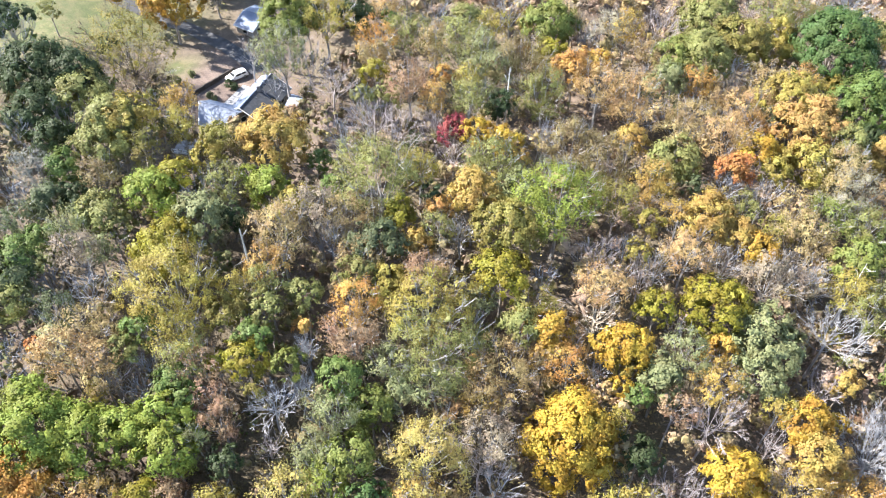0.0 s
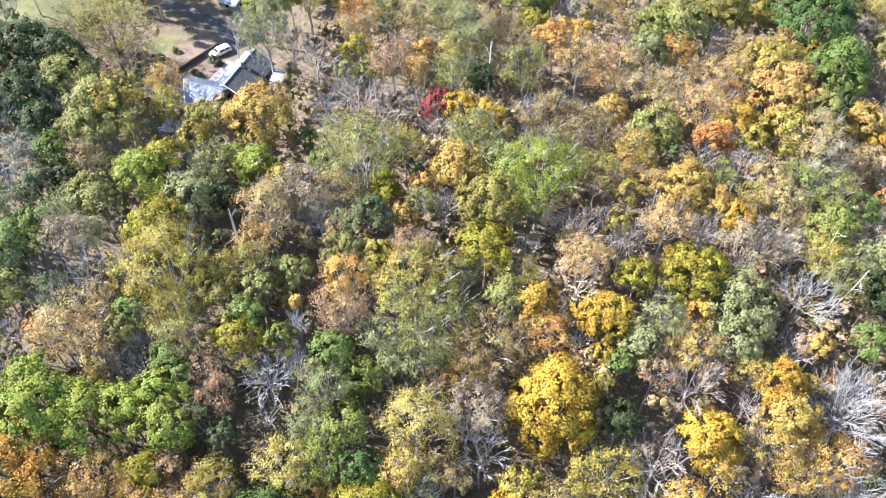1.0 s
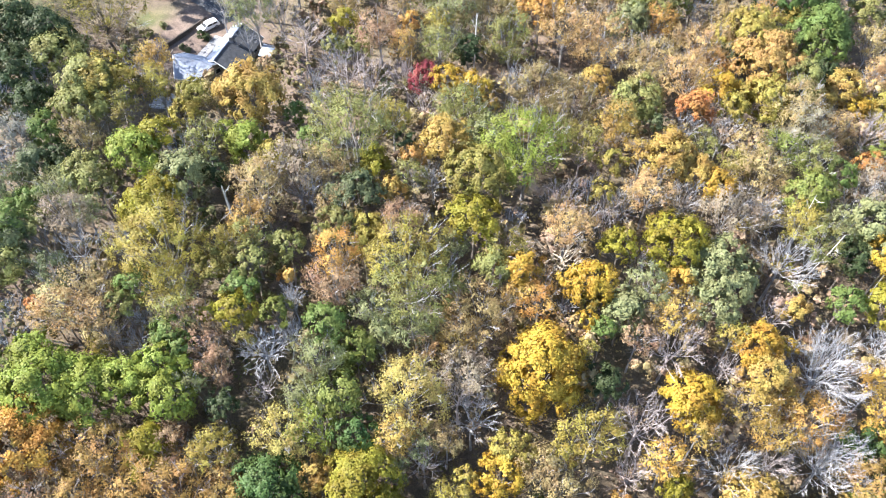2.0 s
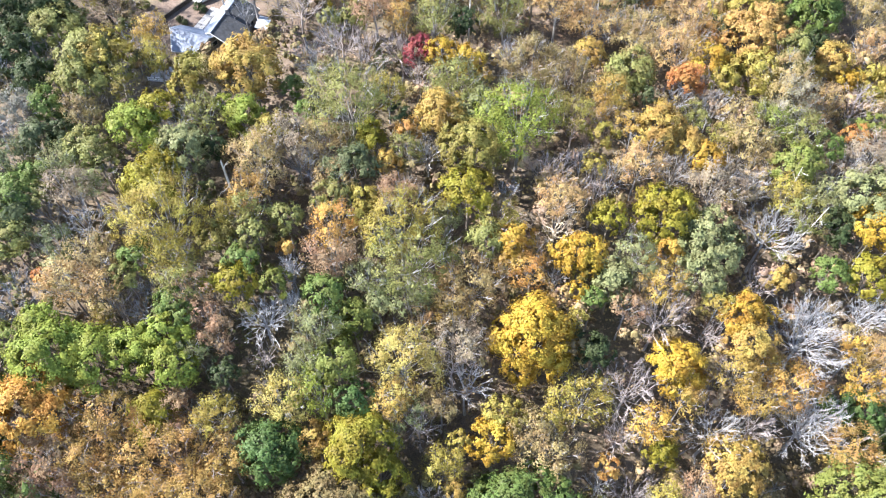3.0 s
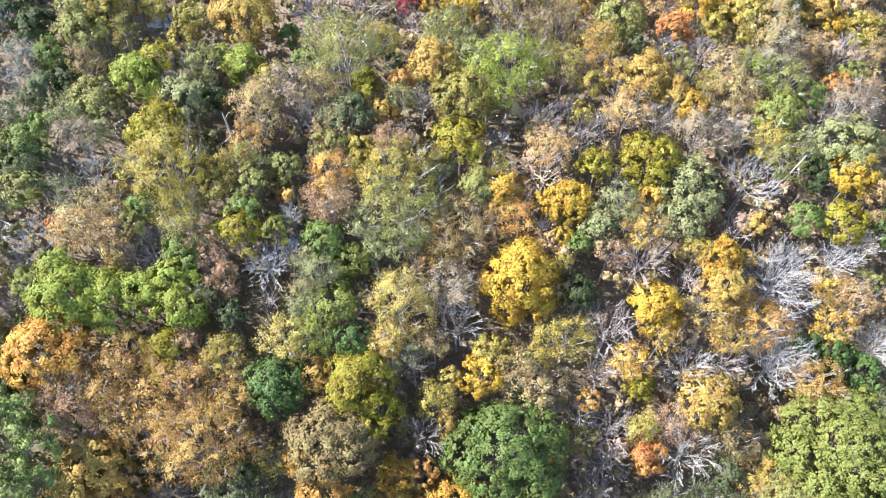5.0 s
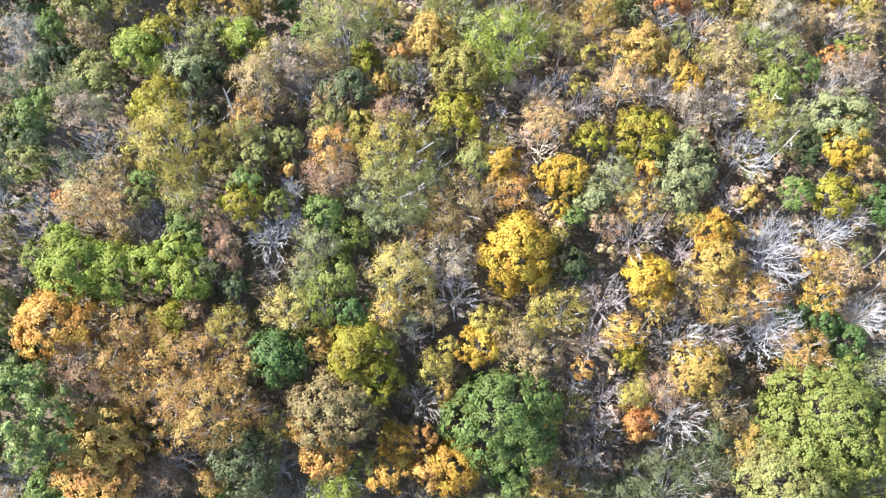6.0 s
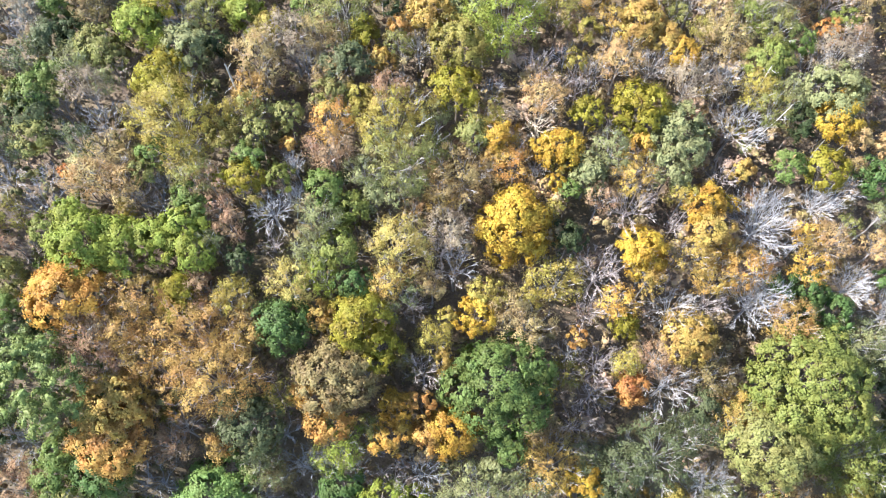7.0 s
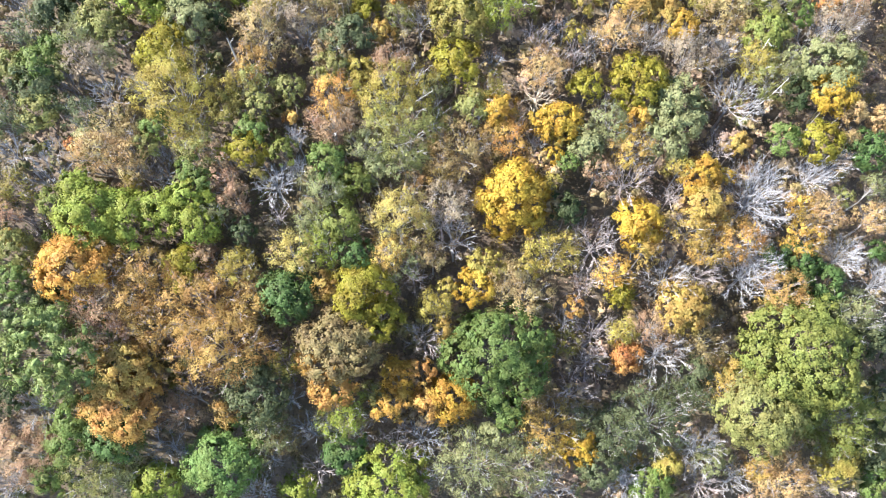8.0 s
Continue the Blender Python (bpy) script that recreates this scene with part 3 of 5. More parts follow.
full(-21.8, 38.0, 5.9, 5.7, 16.4, "deep green")
thin(53.8, 113.4, 5.9, 4.4, 16.2, "peach")
thin(18.4, 9.9, 5.9, 4.1, 16.2, "grey green")
bare(-24.9, 122.5, 5.4, 4.5, 13.5, "pinkish grey")
bare(31.0, 31.4, 5.2, 3.8, 13.5, "pinkish grey")
bare(-50.4, 70.6, 5.2, 4.1, 13.5, "blue grey")
full(61.5, 100.2, 5.7, 6.0, 16.4, "yellow olive")
thin(34.7, 15.3, 5.7, 8.0, 17.9, "dusky green")
thin(-47.3, 37.6, 5.7, 4.0, 16.1, "ochre")
thin(48.7, 105.3, 5.7, 4.0, 16.1, "peach")
full(-46.7, 50.1, 5.7, 4.0, 16.1, "lime")
thin(66.2, 93.3, 5.7, 6.5, 16.7, "pale grey")
thin(21.6, 102.5, 5.7, 4.0, 16.1, "grey brown")
bare(-1.7, 139.1, 5.1, 3.7, 13.5, "blue grey")
thin(-45.0, 42.7, 5.6, 4.0, 16.1, "ochre")
thin(-13.4, 19.7, 5.6, 4.0, 16.1, "lime")
thin(49.4, 76.8, 5.6, 4.0, 16.1, "pinkish grey")
bare(27.6, 22.1, 5.1, 7.4, 15.0, "pinkish grey")
bare(-71.5, 10.2, 5.1, 3.7, 13.4, "blue grey")
thin(-53.2, 9.1, 5.6, 4.0, 16.0, "grey green")
bare(57.7, 6.8, 5.1, 3.6, 13.3, "pale grey")
thin(17.6, 116.0, 5.6, 5.4, 16.2, "olive")
full(-54.2, 100.7, 5.6, 3.8, 15.9, "olive")
full(46.2, 34.4, 5.6, 3.8, 15.9, "gold")
bare(51.6, 5.7, 5.1, 3.6, 13.3, "pinkish grey")
full(-40.5, 77.1, 5.6, 3.8, 15.9, "yellow green")
full(67.3, 139.6, 5.5, 6.1, 16.5, "yellow olive")
bare(73.7, 6.7, 5.0, 3.6, 13.3, "pinkish grey")
full(-50.9, 101.1, 5.5, 3.8, 15.9, "yellow olive")
full(4.5, 89.8, 5.5, 3.8, 15.8, "gold")
bare(-63.3, 108.0, 5.0, 3.8, 13.3, "blue grey")
thin(-24.3, 80.4, 5.5, 3.8, 15.8, "tan")
full(41.8, 87.9, 5.5, 3.8, 15.8, "gold")
bare(76.5, 42.9, 5.0, 5.7, 13.6, "white")
full(6.4, 21.5, 5.4, 7.5, 17.5, "dark gold")
bare(22.6, 78.7, 4.9, 3.5, 13.2, "pinkish grey")
bare(78.5, 93.8, 4.9, 3.8, 13.3, "pinkish grey")
thin(-48.8, 62.8, 5.4, 3.7, 15.7, "tan")
thin(-50.7, 33.2, 5.4, 3.7, 15.7, "russet pink")
full(23.9, 124.0, 5.2, 3.7, 15.7, "orange")
full(44.1, 128.1, 5.2, 3.7, 15.6, "light green")
full(-35.9, 82.4, 5.2, 4.5, 15.7, "grey green")
thin(-14.7, 85.8, 5.2, 5.1, 15.8, "tan")
full(-45.9, 9.8, 5.2, 5.1, 15.8, "lime")
full(-62.2, 109.9, 5.2, 3.5, 15.6, "olive")
bare(-59.0, 56.5, 4.8, 3.3, 13.1, "blue grey")
full(68.7, 103.9, 5.2, 3.5, 15.6, "olive")
thin(55.9, 44.9, 5.2, 3.5, 15.6, "orange")
bare(37.3, 113.8, 4.8, 3.3, 13.0, "blue grey")
full(38.6, 47.5, 5.2, 5.9, 16.2, "yellow")
full(76.0, 8.6, 5.2, 3.5, 15.6, "yellow olive")
full(76.5, 103.4, 5.2, 5.1, 15.8, "gold")
thin(32.7, 138.2, 5.1, 5.8, 16.0, "pale grey")
full(64.3, 81.1, 5.1, 3.8, 15.5, "light green")
full(74.6, 69.1, 5.1, 4.4, 15.6, "yellow")
bare(-63.5, 104.3, 4.7, 3.5, 13.0, "blue grey")
bare(-19.9, 17.3, 4.7, 6.7, 14.5, "blue grey")
full(-35.7, 49.4, 5.1, 3.5, 15.5, "lime")
full(72.4, 38.3, 5.1, 6.4, 16.6, "deep green")
thin(37.4, 80.3, 5.1, 3.5, 15.5, "peach")
full(-13.0, 13.4, 5.0, 3.4, 15.4, "deep green")
full(39.4, 101.7, 5.0, 7.0, 17.0, "olive")
bare(70.3, 55.8, 4.6, 3.2, 12.9, "white")
bare(7.0, 46.0, 4.6, 3.2, 12.9, "pale grey")
thin(56.1, 22.6, 5.0, 3.4, 15.4, "gold")
full(8.6, 74.9, 5.0, 3.4, 15.4, "yellow green")
bare(-38.6, 88.9, 4.6, 3.2, 12.9, "blue grey")
thin(-6.4, 115.4, 5.0, 3.4, 15.4, "russet pink")
full(-44.2, 87.2, 4.9, 3.4, 15.3, "lime")
thin(-6.8, 133.7, 4.9, 4.7, 15.5, "olive")
thin(57.1, 86.0, 4.9, 5.3, 15.6, "tan")
bare(-14.4, 110.8, 4.5, 4.4, 13.0, "blue grey")
full(41.8, 5.4, 4.9, 3.3, 15.3, "green")
bare(-22.4, 55.4, 4.5, 3.1, 12.8, "white")
thin(24.3, 43.9, 4.9, 3.3, 15.2, "yellow olive")
thin(18.8, 36.9, 4.9, 3.3, 15.2, "tan")
thin(23.3, 73.9, 4.7, 3.3, 15.2, "peach")
full(-53.9, 95.4, 4.7, 3.3, 15.2, "olive")
bare(-17.3, 104.2, 4.3, 3.1, 12.8, "blue grey")
thin(-1.8, 128.5, 4.7, 3.3, 15.2, "tan")
thin(-44.1, 33.8, 4.7, 3.3, 15.2, "ochre")
thin(50.9, 29.5, 4.7, 4.5, 15.3, "grey brown")
thin(6.9, 52.2, 4.7, 3.3, 15.2, "pinkish grey")
full(84.3, 10.1, 4.7, 6.6, 16.6, "dusky green")
bare(-29.3, 7.1, 4.3, 3.1, 12.8, "white")
full(-59.8, 15.9, 4.7, 3.3, 15.2, "green")
thin(66.4, 86.6, 4.7, 3.3, 15.2, "olive")
thin(-19.9, 44.2, 4.7, 3.3, 15.2, "pale yellow")
full(-41.5, 51.5, 4.7, 3.3, 15.2, "lime")
full(-80.6, 128.4, 4.7, 3.5, 15.1, "dark green")
full(-5.8, 34.1, 4.7, 3.2, 15.0, "yellow green")
full(31.9, 9.6, 4.7, 3.2, 15.0, "dusky green")
full(-12.0, 48.6, 4.7, 3.2, 15.0, "light green")
thin(-12.4, 69.1, 4.6, 3.2, 15.0, "orange")
full(-36.6, 53.2, 4.6, 3.2, 15.0, "lime")
full(84.0, 99.2, 4.6, 5.7, 15.9, "yellow olive")
bare(0.8, 9.3, 4.2, 6.0, 13.9, "pale grey")
thin(-12.8, 65.2, 4.6, 3.7, 15.1, "russet pink")
bare(57.6, 79.0, 4.2, 4.7, 12.9, "white")
full(-9.3, 79.8, 4.6, 3.2, 15.0, "dusky green")
full(49.9, 50.8, 4.6, 3.2, 15.0, "gold")
full(-61.3, 75.7, 4.6, 3.2, 15.0, "green")
thin(41.5, 31.9, 4.6, 3.2, 15.0, "russet pink")
full(-14.5, 23.6, 4.6, 3.2, 15.0, "orange")
thin(36.3, 138.3, 4.6, 3.2, 15.0, "gold")
thin(62.1, 75.9, 4.6, 3.2, 14.9, "yellow olive")
bare(-79.0, 119.7, 4.2, 4.1, 12.7, "blue grey")
full(-61.9, 71.7, 4.4, 3.5, 15.0, "dusky green")
thin(64.3, 72.4, 4.4, 3.1, 14.9, "olive")
thin(-27.0, 15.7, 4.4, 3.1, 14.9, "grey green")
full(71.9, 61.1, 4.4, 3.1, 14.9, "yellow green")
thin(-41.4, 20.5, 4.4, 3.1, 14.9, "russet pink")
full(-38.3, 43.6, 4.4, 4.3, 15.1, "yellow green")
thin(9.3, 138.5, 4.4, 3.1, 14.9, "yellow olive")
full(3.9, 139.3, 4.4, 3.1, 14.9, "olive")
bare(50.2, 40.3, 4.1, 4.0, 12.7, "pinkish grey")
full(26.0, 64.7, 4.4, 3.1, 14.9, "yellow")
thin(-53.0, 75.7, 4.4, 3.1, 14.9, "pinkish grey")
bare(46.6, 96.9, 4.1, 3.5, 12.6, "blue grey")
thin(-35.9, 63.4, 4.4, 3.1, 14.9, "yellow olive")
bare(43.5, 81.0, 4.1, 5.6, 13.6, "pale grey")
bare(2.3, 83.0, 4.1, 2.9, 12.6, "pale grey")
full(84.3, 5.1, 4.4, 3.1, 14.8, "green")
bare(-17.0, 80.6, 4.1, 2.9, 12.6, "blue grey")
thin(59.7, 121.9, 4.4, 3.1, 14.8, "tan")
thin(27.9, 90.9, 4.4, 4.8, 15.2, "brown olive")
thin(61.3, 88.5, 4.3, 3.1, 14.8, "light green")
full(-27.5, 90.7, 4.3, 6.1, 16.3, "lime")
thin(-27.7, 37.2, 4.3, 6.1, 16.3, "ochre")
bare(1.1, 30.8, 4.0, 5.8, 13.7, "pinkish grey")
full(-58.0, 19.9, 4.3, 3.1, 14.8, "green")
thin(4.5, 112.1, 4.3, 4.2, 15.0, "olive")
bare(5.2, 49.7, 4.0, 2.8, 12.5, "pinkish grey")
bare(75.4, 58.1, 4.0, 2.8, 12.5, "pale grey")
thin(34.5, 96.1, 4.3, 6.0, 16.2, "gold")
full(10.5, 38.8, 4.3, 3.0, 14.7, "yellow")
full(54.0, 102.9, 4.3, 3.0, 14.7, "yellow")
full(-62.8, 11.6, 4.3, 5.4, 15.7, "green")
thin(-13.2, 131.2, 4.2, 4.1, 14.9, "orange")
thin(-2.5, 75.1, 4.2, 3.0, 14.7, "russet pink")
thin(-14.6, 45.1, 4.2, 4.1, 14.9, "lime")
thin(-14.5, 53.8, 4.2, 3.0, 14.7, "grey green")
full(41.0, 120.9, 4.2, 5.7, 15.8, "grey green")
full(-62.6, 97.1, 4.2, 4.1, 14.9, "dark green")
full(14.2, 85.9, 4.2, 4.1, 14.9, "light green")
thin(71.8, 49.1, 4.2, 3.0, 14.7, "peach")
bare(28.9, 135.6, 3.8, 3.8, 12.5, "pale grey")
bare(-22.7, 22.1, 3.8, 2.8, 12.4, "blue grey")
full(48.9, 82.4, 4.2, 3.0, 14.6, "dark gold")
bare(52.9, 94.1, 3.8, 4.7, 12.9, "pale grey")
full(15.5, 19.4, 4.2, 3.0, 14.6, "glossy green")
full(-50.9, 83.4, 4.2, 3.0, 14.6, "olive")
full(-18.3, 138.3, 4.2, 4.4, 14.8, "dark green")
thin(-51.6, 60.8, 4.1, 2.9, 14.6, "peach")
full(50.2, 55.1, 4.1, 2.9, 14.6, "dark gold")
thin(-63.7, 90.5, 4.1, 3.5, 14.7, "blue grey")
thin(51.0, 43.1, 4.1, 3.0, 14.6, "gold")
thin(76.1, 148.2, 4.1, 3.5, 14.7, "brown")
full(44.2, 61.0, 4.1, 2.9, 14.6, "grey green")
bare(-1.7, 106.5, 3.7, 3.7, 12.5, "pinkish grey")
thin(-50.5, 14.8, 4.1, 4.0, 14.8, "olive")
thin(-1.3, 59.1, 4.1, 2.9, 14.6, "grey green")
full(-4.6, 20.8, 4.1, 2.9, 14.6, "amber")
bare(-68.4, 99.4, 3.7, 5.0, 13.3, "blue grey")
full(-21.9, 7.4, 4.1, 2.9, 14.6, "lime")
thin(48.0, 46.8, 4.1, 2.9, 14.6, "gold")
thin(-46.4, 60.4, 4.1, 2.9, 14.6, "peach")
thin(46.0, 20.5, 4.1, 2.9, 14.6, "dusky green")
full(28.4, 12.2, 4.1, 2.9, 14.6, "yellow")
thin(38.9, 128.5, 4.1, 2.9, 14.5, "brown")
full(11.6, 91.0, 4.1, 2.9, 14.5, "grey green")
bare(54.0, 60.6, 3.7, 2.7, 12.3, "pinkish grey")
thin(71.6, 93.1, 4.1, 5.7, 15.8, "peach")
thin(34.7, 64.2, 4.1, 2.9, 14.5, "grey green")
thin(67.3, 74.6, 4.1, 2.9, 14.5, "grey green")
full(20.4, 130.1, 4.1, 3.4, 14.6, "yellow green")
bare(29.6, 39.3, 3.7, 5.3, 13.4, "pinkish grey")
thin(38.0, 59.5, 4.1, 2.9, 14.5, "gold")
thin(-63.1, 82.0, 4.1, 2.9, 14.5, "dusky green")
thin(-53.2, 90.5, 4.0, 2.9, 14.5, "grey brown")
full(30.6, 60.9, 4.0, 5.7, 15.8, "grey green")
thin(46.5, 122.1, 4.0, 3.8, 14.6, "orange")
bare(85.4, 108.2, 3.6, 3.6, 12.3, "blue grey")
bare(1.3, 100.4, 3.6, 2.7, 12.3, "pinkish grey")
thin(13.2, 70.1, 4.0, 2.7, 14.5, "brown olive")
thin(34.7, 40.2, 4.0, 2.7, 14.5, "amber")
full(15.5, 66.7, 4.0, 2.7, 14.5, "dark gold")
thin(-35.0, 60.1, 4.0, 2.7, 14.4, "olive")
full(46.1, 85.1, 4.0, 2.7, 14.4, "gold")
thin(17.7, 62.5, 4.0, 2.7, 14.4, "orange")
thin(-55.5, 80.9, 4.0, 2.7, 14.4, "grey green")
full(67.7, 42.1, 4.0, 2.7, 14.4, "deep green")
thin(68.6, 45.2, 4.0, 2.7, 14.4, "amber")
bare(-66.0, 88.0, 3.6, 3.9, 12.4, "blue grey")
full(48.8, 98.8, 4.0, 2.7, 14.4, "rust")
full(-41.3, 89.8, 4.0, 2.7, 14.4, "yellow green")
full(-26.3, 60.0, 3.9, 2.7, 14.4, "yellow green")
thin(-29.0, 42.4, 3.9, 2.7, 14.4, "yellow olive")
bare(17.4, 105.6, 3.5, 5.0, 13.3, "white")
full(-54.2, 54.4, 3.9, 2.7, 14.4, "lime")
thin(15.7, 40.3, 3.9, 5.4, 15.6, "tan")
thin(-7.2, 61.1, 3.9, 2.7, 14.4, "grey green")
thin(-34.0, 90.2, 3.9, 2.7, 14.4, "olive")
full(-13.5, 58.6, 3.9, 2.7, 14.4, "green")
thin(56.5, 90.3, 3.9, 3.2, 14.4, "tan")
bare(-31.0, 118.5, 3.5, 4.5, 12.8, "blue grey")
bare(-0.2, 40.6, 3.5, 2.6, 12.2, "pinkish grey")
thin(-12.7, 123.7, 3.9, 2.7, 14.3, "brown")
full(-60.8, 67.4, 3.9, 3.1, 14.3, "olive")
thin(-25.2, 74.5, 3.9, 2.6, 14.3, "ochre")
bare(-26.6, 12.7, 3.5, 2.5, 12.2, "pale grey")
thin(-15.6, 49.2, 3.9, 2.6, 14.3, "grey green")
bare(32.6, 78.9, 3.5, 4.9, 13.1, "pale grey")
full(-27.7, 139.5, 3.9, 5.3, 15.4, "dark green")
thin(-3.6, 44.2, 3.9, 2.6, 14.3, "gold")
full(-9.4, 43.6, 3.6, 2.6, 14.3, "deep green")
full(-59.2, 85.3, 3.6, 4.5, 14.9, "dusky green")
thin(-45.5, 110.6, 3.6, 3.5, 14.4, "gold")
full(11.0, 67.9, 3.6, 2.6, 14.3, "olive")
thin(-11.4, 140.0, 3.6, 2.6, 14.3, "peach")
full(36.9, 27.3, 3.6, 5.2, 15.4, "rust")
bare(29.6, 75.9, 3.3, 4.8, 13.0, "pinkish grey")
thin(69.3, 125.6, 3.6, 2.6, 14.2, "ochre")
full(-25.6, 62.8, 3.6, 2.9, 14.2, "green")
full(13.6, 15.4, 3.6, 2.6, 14.2, "grey green")
full(-58.1, 52.4, 3.6, 2.6, 14.2, "light green")
thin(20.1, 21.5, 3.6, 2.6, 14.2, "brown")
thin(-3.9, 96.5, 3.6, 5.1, 15.3, "yellow olive")
thin(-8.3, 30.4, 3.6, 5.1, 15.3, "brown")
full(-9.5, 55.6, 3.5, 5.1, 15.3, "light green")
full(64.8, 61.6, 3.5, 2.4, 14.2, "green")
bare(-49.5, 107.6, 3.2, 4.2, 12.7, "blue grey")
thin(80.5, 84.7, 3.5, 2.7, 14.2, "russet pink")
thin(3.6, 35.7, 3.5, 5.1, 15.3, "yellow olive")
full(31.0, 70.6, 3.5, 2.4, 14.2, "yellow green")
full(1.4, 21.5, 3.5, 5.1, 15.3, "orange")
full(12.1, 41.9, 3.5, 2.4, 14.2, "yellow olive")
thin(-12.0, 76.9, 3.5, 2.4, 14.1, "brown")
thin(43.0, 106.8, 3.5, 2.4, 14.1, "tan")
full(-12.4, 73.7, 3.5, 2.4, 14.1, "olive")
full(-22.8, 87.5, 3.5, 2.4, 14.1, "yellow olive")
thin(61.9, 7.6, 3.5, 3.4, 14.2, "gold")
full(-3.6, 25.4, 3.5, 2.4, 14.1, "dark gold")
full(-6.7, 87.3, 3.5, 4.9, 15.2, "yellow green")
bare(-58.6, 61.0, 3.2, 3.2, 12.0, "blue grey")
full(32.6, 106.7, 3.5, 2.4, 14.1, "gold")
full(-30.0, 66.8, 3.5, 3.4, 14.2, "brown olive")
thin(-36.3, 39.9, 3.4, 2.4, 14.1, "russet pink")
full(49.3, 24.7, 3.4, 2.4, 14.1, "dusky green")
full(68.7, 69.9, 3.4, 4.9, 15.1, "dark green")
thin(-53.7, 67.1, 3.4, 2.4, 14.1, "dusky green")
bare(66.0, 153.9, 3.1, 3.1, 12.0, "pinkish grey")
full(5.6, 104.0, 3.4, 2.4, 14.1, "yellow")
thin(-43.7, 103.0, 3.4, 4.8, 15.1, "yellow olive")
full(9.9, 102.1, 3.4, 2.4, 14.0, "yellow")
bare(-36.4, 127.1, 3.1, 3.8, 12.4, "pale grey")
thin(-30.5, 55.2, 3.4, 3.3, 14.1, "russet pink")
full(88.0, 140.9, 3.4, 4.8, 15.1, "olive")
full(53.2, 9.8, 3.4, 2.3, 14.0, "grey green")
full(-59.5, 91.5, 3.4, 4.8, 15.1, "green")
full(45.0, 9.0, 3.4, 4.8, 15.1, "yellow olive")
full(29.0, 126.4, 3.4, 2.3, 14.0, "amber")
full(-37.3, 100.0, 3.4, 4.8, 15.0, "brown olive")
bare(-44.2, 57.8, 3.1, 4.4, 12.8, "pinkish grey")
thin(-47.8, 96.5, 3.4, 3.3, 14.1, "brown olive")
thin(36.4, 31.4, 3.4, 4.7, 15.0, "yellow olive")
full(58.8, 111.7, 3.3, 3.2, 14.0, "dusky green")
full(70.3, 84.3, 3.3, 2.3, 14.0, "green")
bare(86.6, 133.0, 3.0, 3.8, 12.3, "pale grey")
bare(26.4, 33.9, 3.0, 4.4, 12.7, "pale grey")
thin(55.8, 111.1, 3.3, 2.9, 13.9, "orange")
full(-56.1, 86.6, 3.3, 3.2, 13.9, "dark green")
full(-67.7, 23.6, 3.3, 2.3, 13.9, "dark green")
thin(5.2, 71.5, 3.3, 3.8, 14.2, "grey green")
full(-59.0, 79.4, 3.3, 3.2, 13.9, "green")
thin(39.5, 43.4, 3.3, 2.3, 13.9, "gold")
thin(-25.1, 71.3, 3.3, 2.6, 13.9, "olive")
bare(-27.8, 59.0, 3.0, 3.6, 12.1, "pinkish grey")
thin(49.1, 91.0, 3.3, 3.4, 14.0, "olive")
thin(68.3, 50.5, 3.3, 3.2, 13.9, "amber")
bare(-57.3, 73.2, 3.0, 3.7, 12.2, "blue grey")
bare(27.8, 81.6, 2.9, 2.1, 11.6, "blue grey")
thin(53.2, 87.2, 3.2, 3.4, 14.0, "brown olive")
thin(-32.3, 59.8, 3.2, 2.2, 13.8, "russet pink")
full(-24.8, 67.1, 3.2, 2.2, 13.8, "olive")
# dark green here carries the shadow of the tall yellow tree to its west
full(26.5, 50.4, 3.2, 4.5, 14.8, "dark green")
thin(-32.7, 51.1, 3.2, 2.2, 13.7, "grey green")
thin(-29.2, 52.9, 3.2, 4.0, 14.4, "russet pink")
thin(4.6, 119.6, 3.2, 3.1, 13.8, "yellow olive")
full(-5.8, 58.0, 3.2, 3.1, 13.8, "grey green")
bare(34.2, 69.4, 2.9, 3.5, 12.0, "pinkish grey")
full(-12.4, 118.6, 3.2, 2.2, 13.7, "yellow green")
full(-15.1, 39.0, 3.2, 4.4, 14.7, "gold")
thin(37.6, 88.7, 3.2, 2.2, 13.7, "gold")
bare(-60.9, 50.3, 2.9, 3.1, 11.8, "pinkish grey")
bare(52.7, 99.9, 2.9, 4.1, 12.5, "pinkish grey")
full(74.3, 125.2, 3.1, 2.6, 13.8, "yellow olive")
thin(49.9, 117.2, 3.1, 3.4, 13.9, "brown")
full(9.8, 112.8, 3.1, 3.8, 14.2, "dark green")
full(55.5, 98.5, 3.1, 4.3, 14.6, "yellow olive")
full(64.2, 43.2, 3.1, 4.3, 14.6, "deep green")
full(75.7, 108.7, 3.1, 2.1, 13.7, "dark green")
bare(-40.4, 57.0, 2.8, 2.0, 11.5, "blue grey")
thin(-1.6, 112.7, 3.1, 4.1, 14.5, "ochre")
thin(-0.5, 83.8, 3.1, 2.1, 13.6, "olive")
thin(25.4, 140.0, 3.1, 3.0, 13.7, "tan")
thin(32.1, 56.5, 3.1, 2.1, 13.6, "russet pink")
thin(84.3, 93.9, 3.1, 4.2, 14.6, "tan")
full(-18.6, 27.8, 3.1, 3.0, 13.7, "orange")
bare(14.7, 75.4, 2.8, 2.0, 11.5, "blue grey")
bare(-22.7, 50.5, 2.7, 2.0, 11.5, "pinkish grey")
full(-41.2, 63.8, 3.0, 2.1, 13.5, "green")
thin(-33.5, 99.8, 3.0, 4.2, 14.5, "tan")
thin(5.5, 56.9, 3.0, 2.1, 13.5, "gold")
full(-59.6, 38.8, 3.0, 2.1, 13.5, "dark green")
full(1.7, 104.3, 3.0, 2.1, 13.5, "crimson")
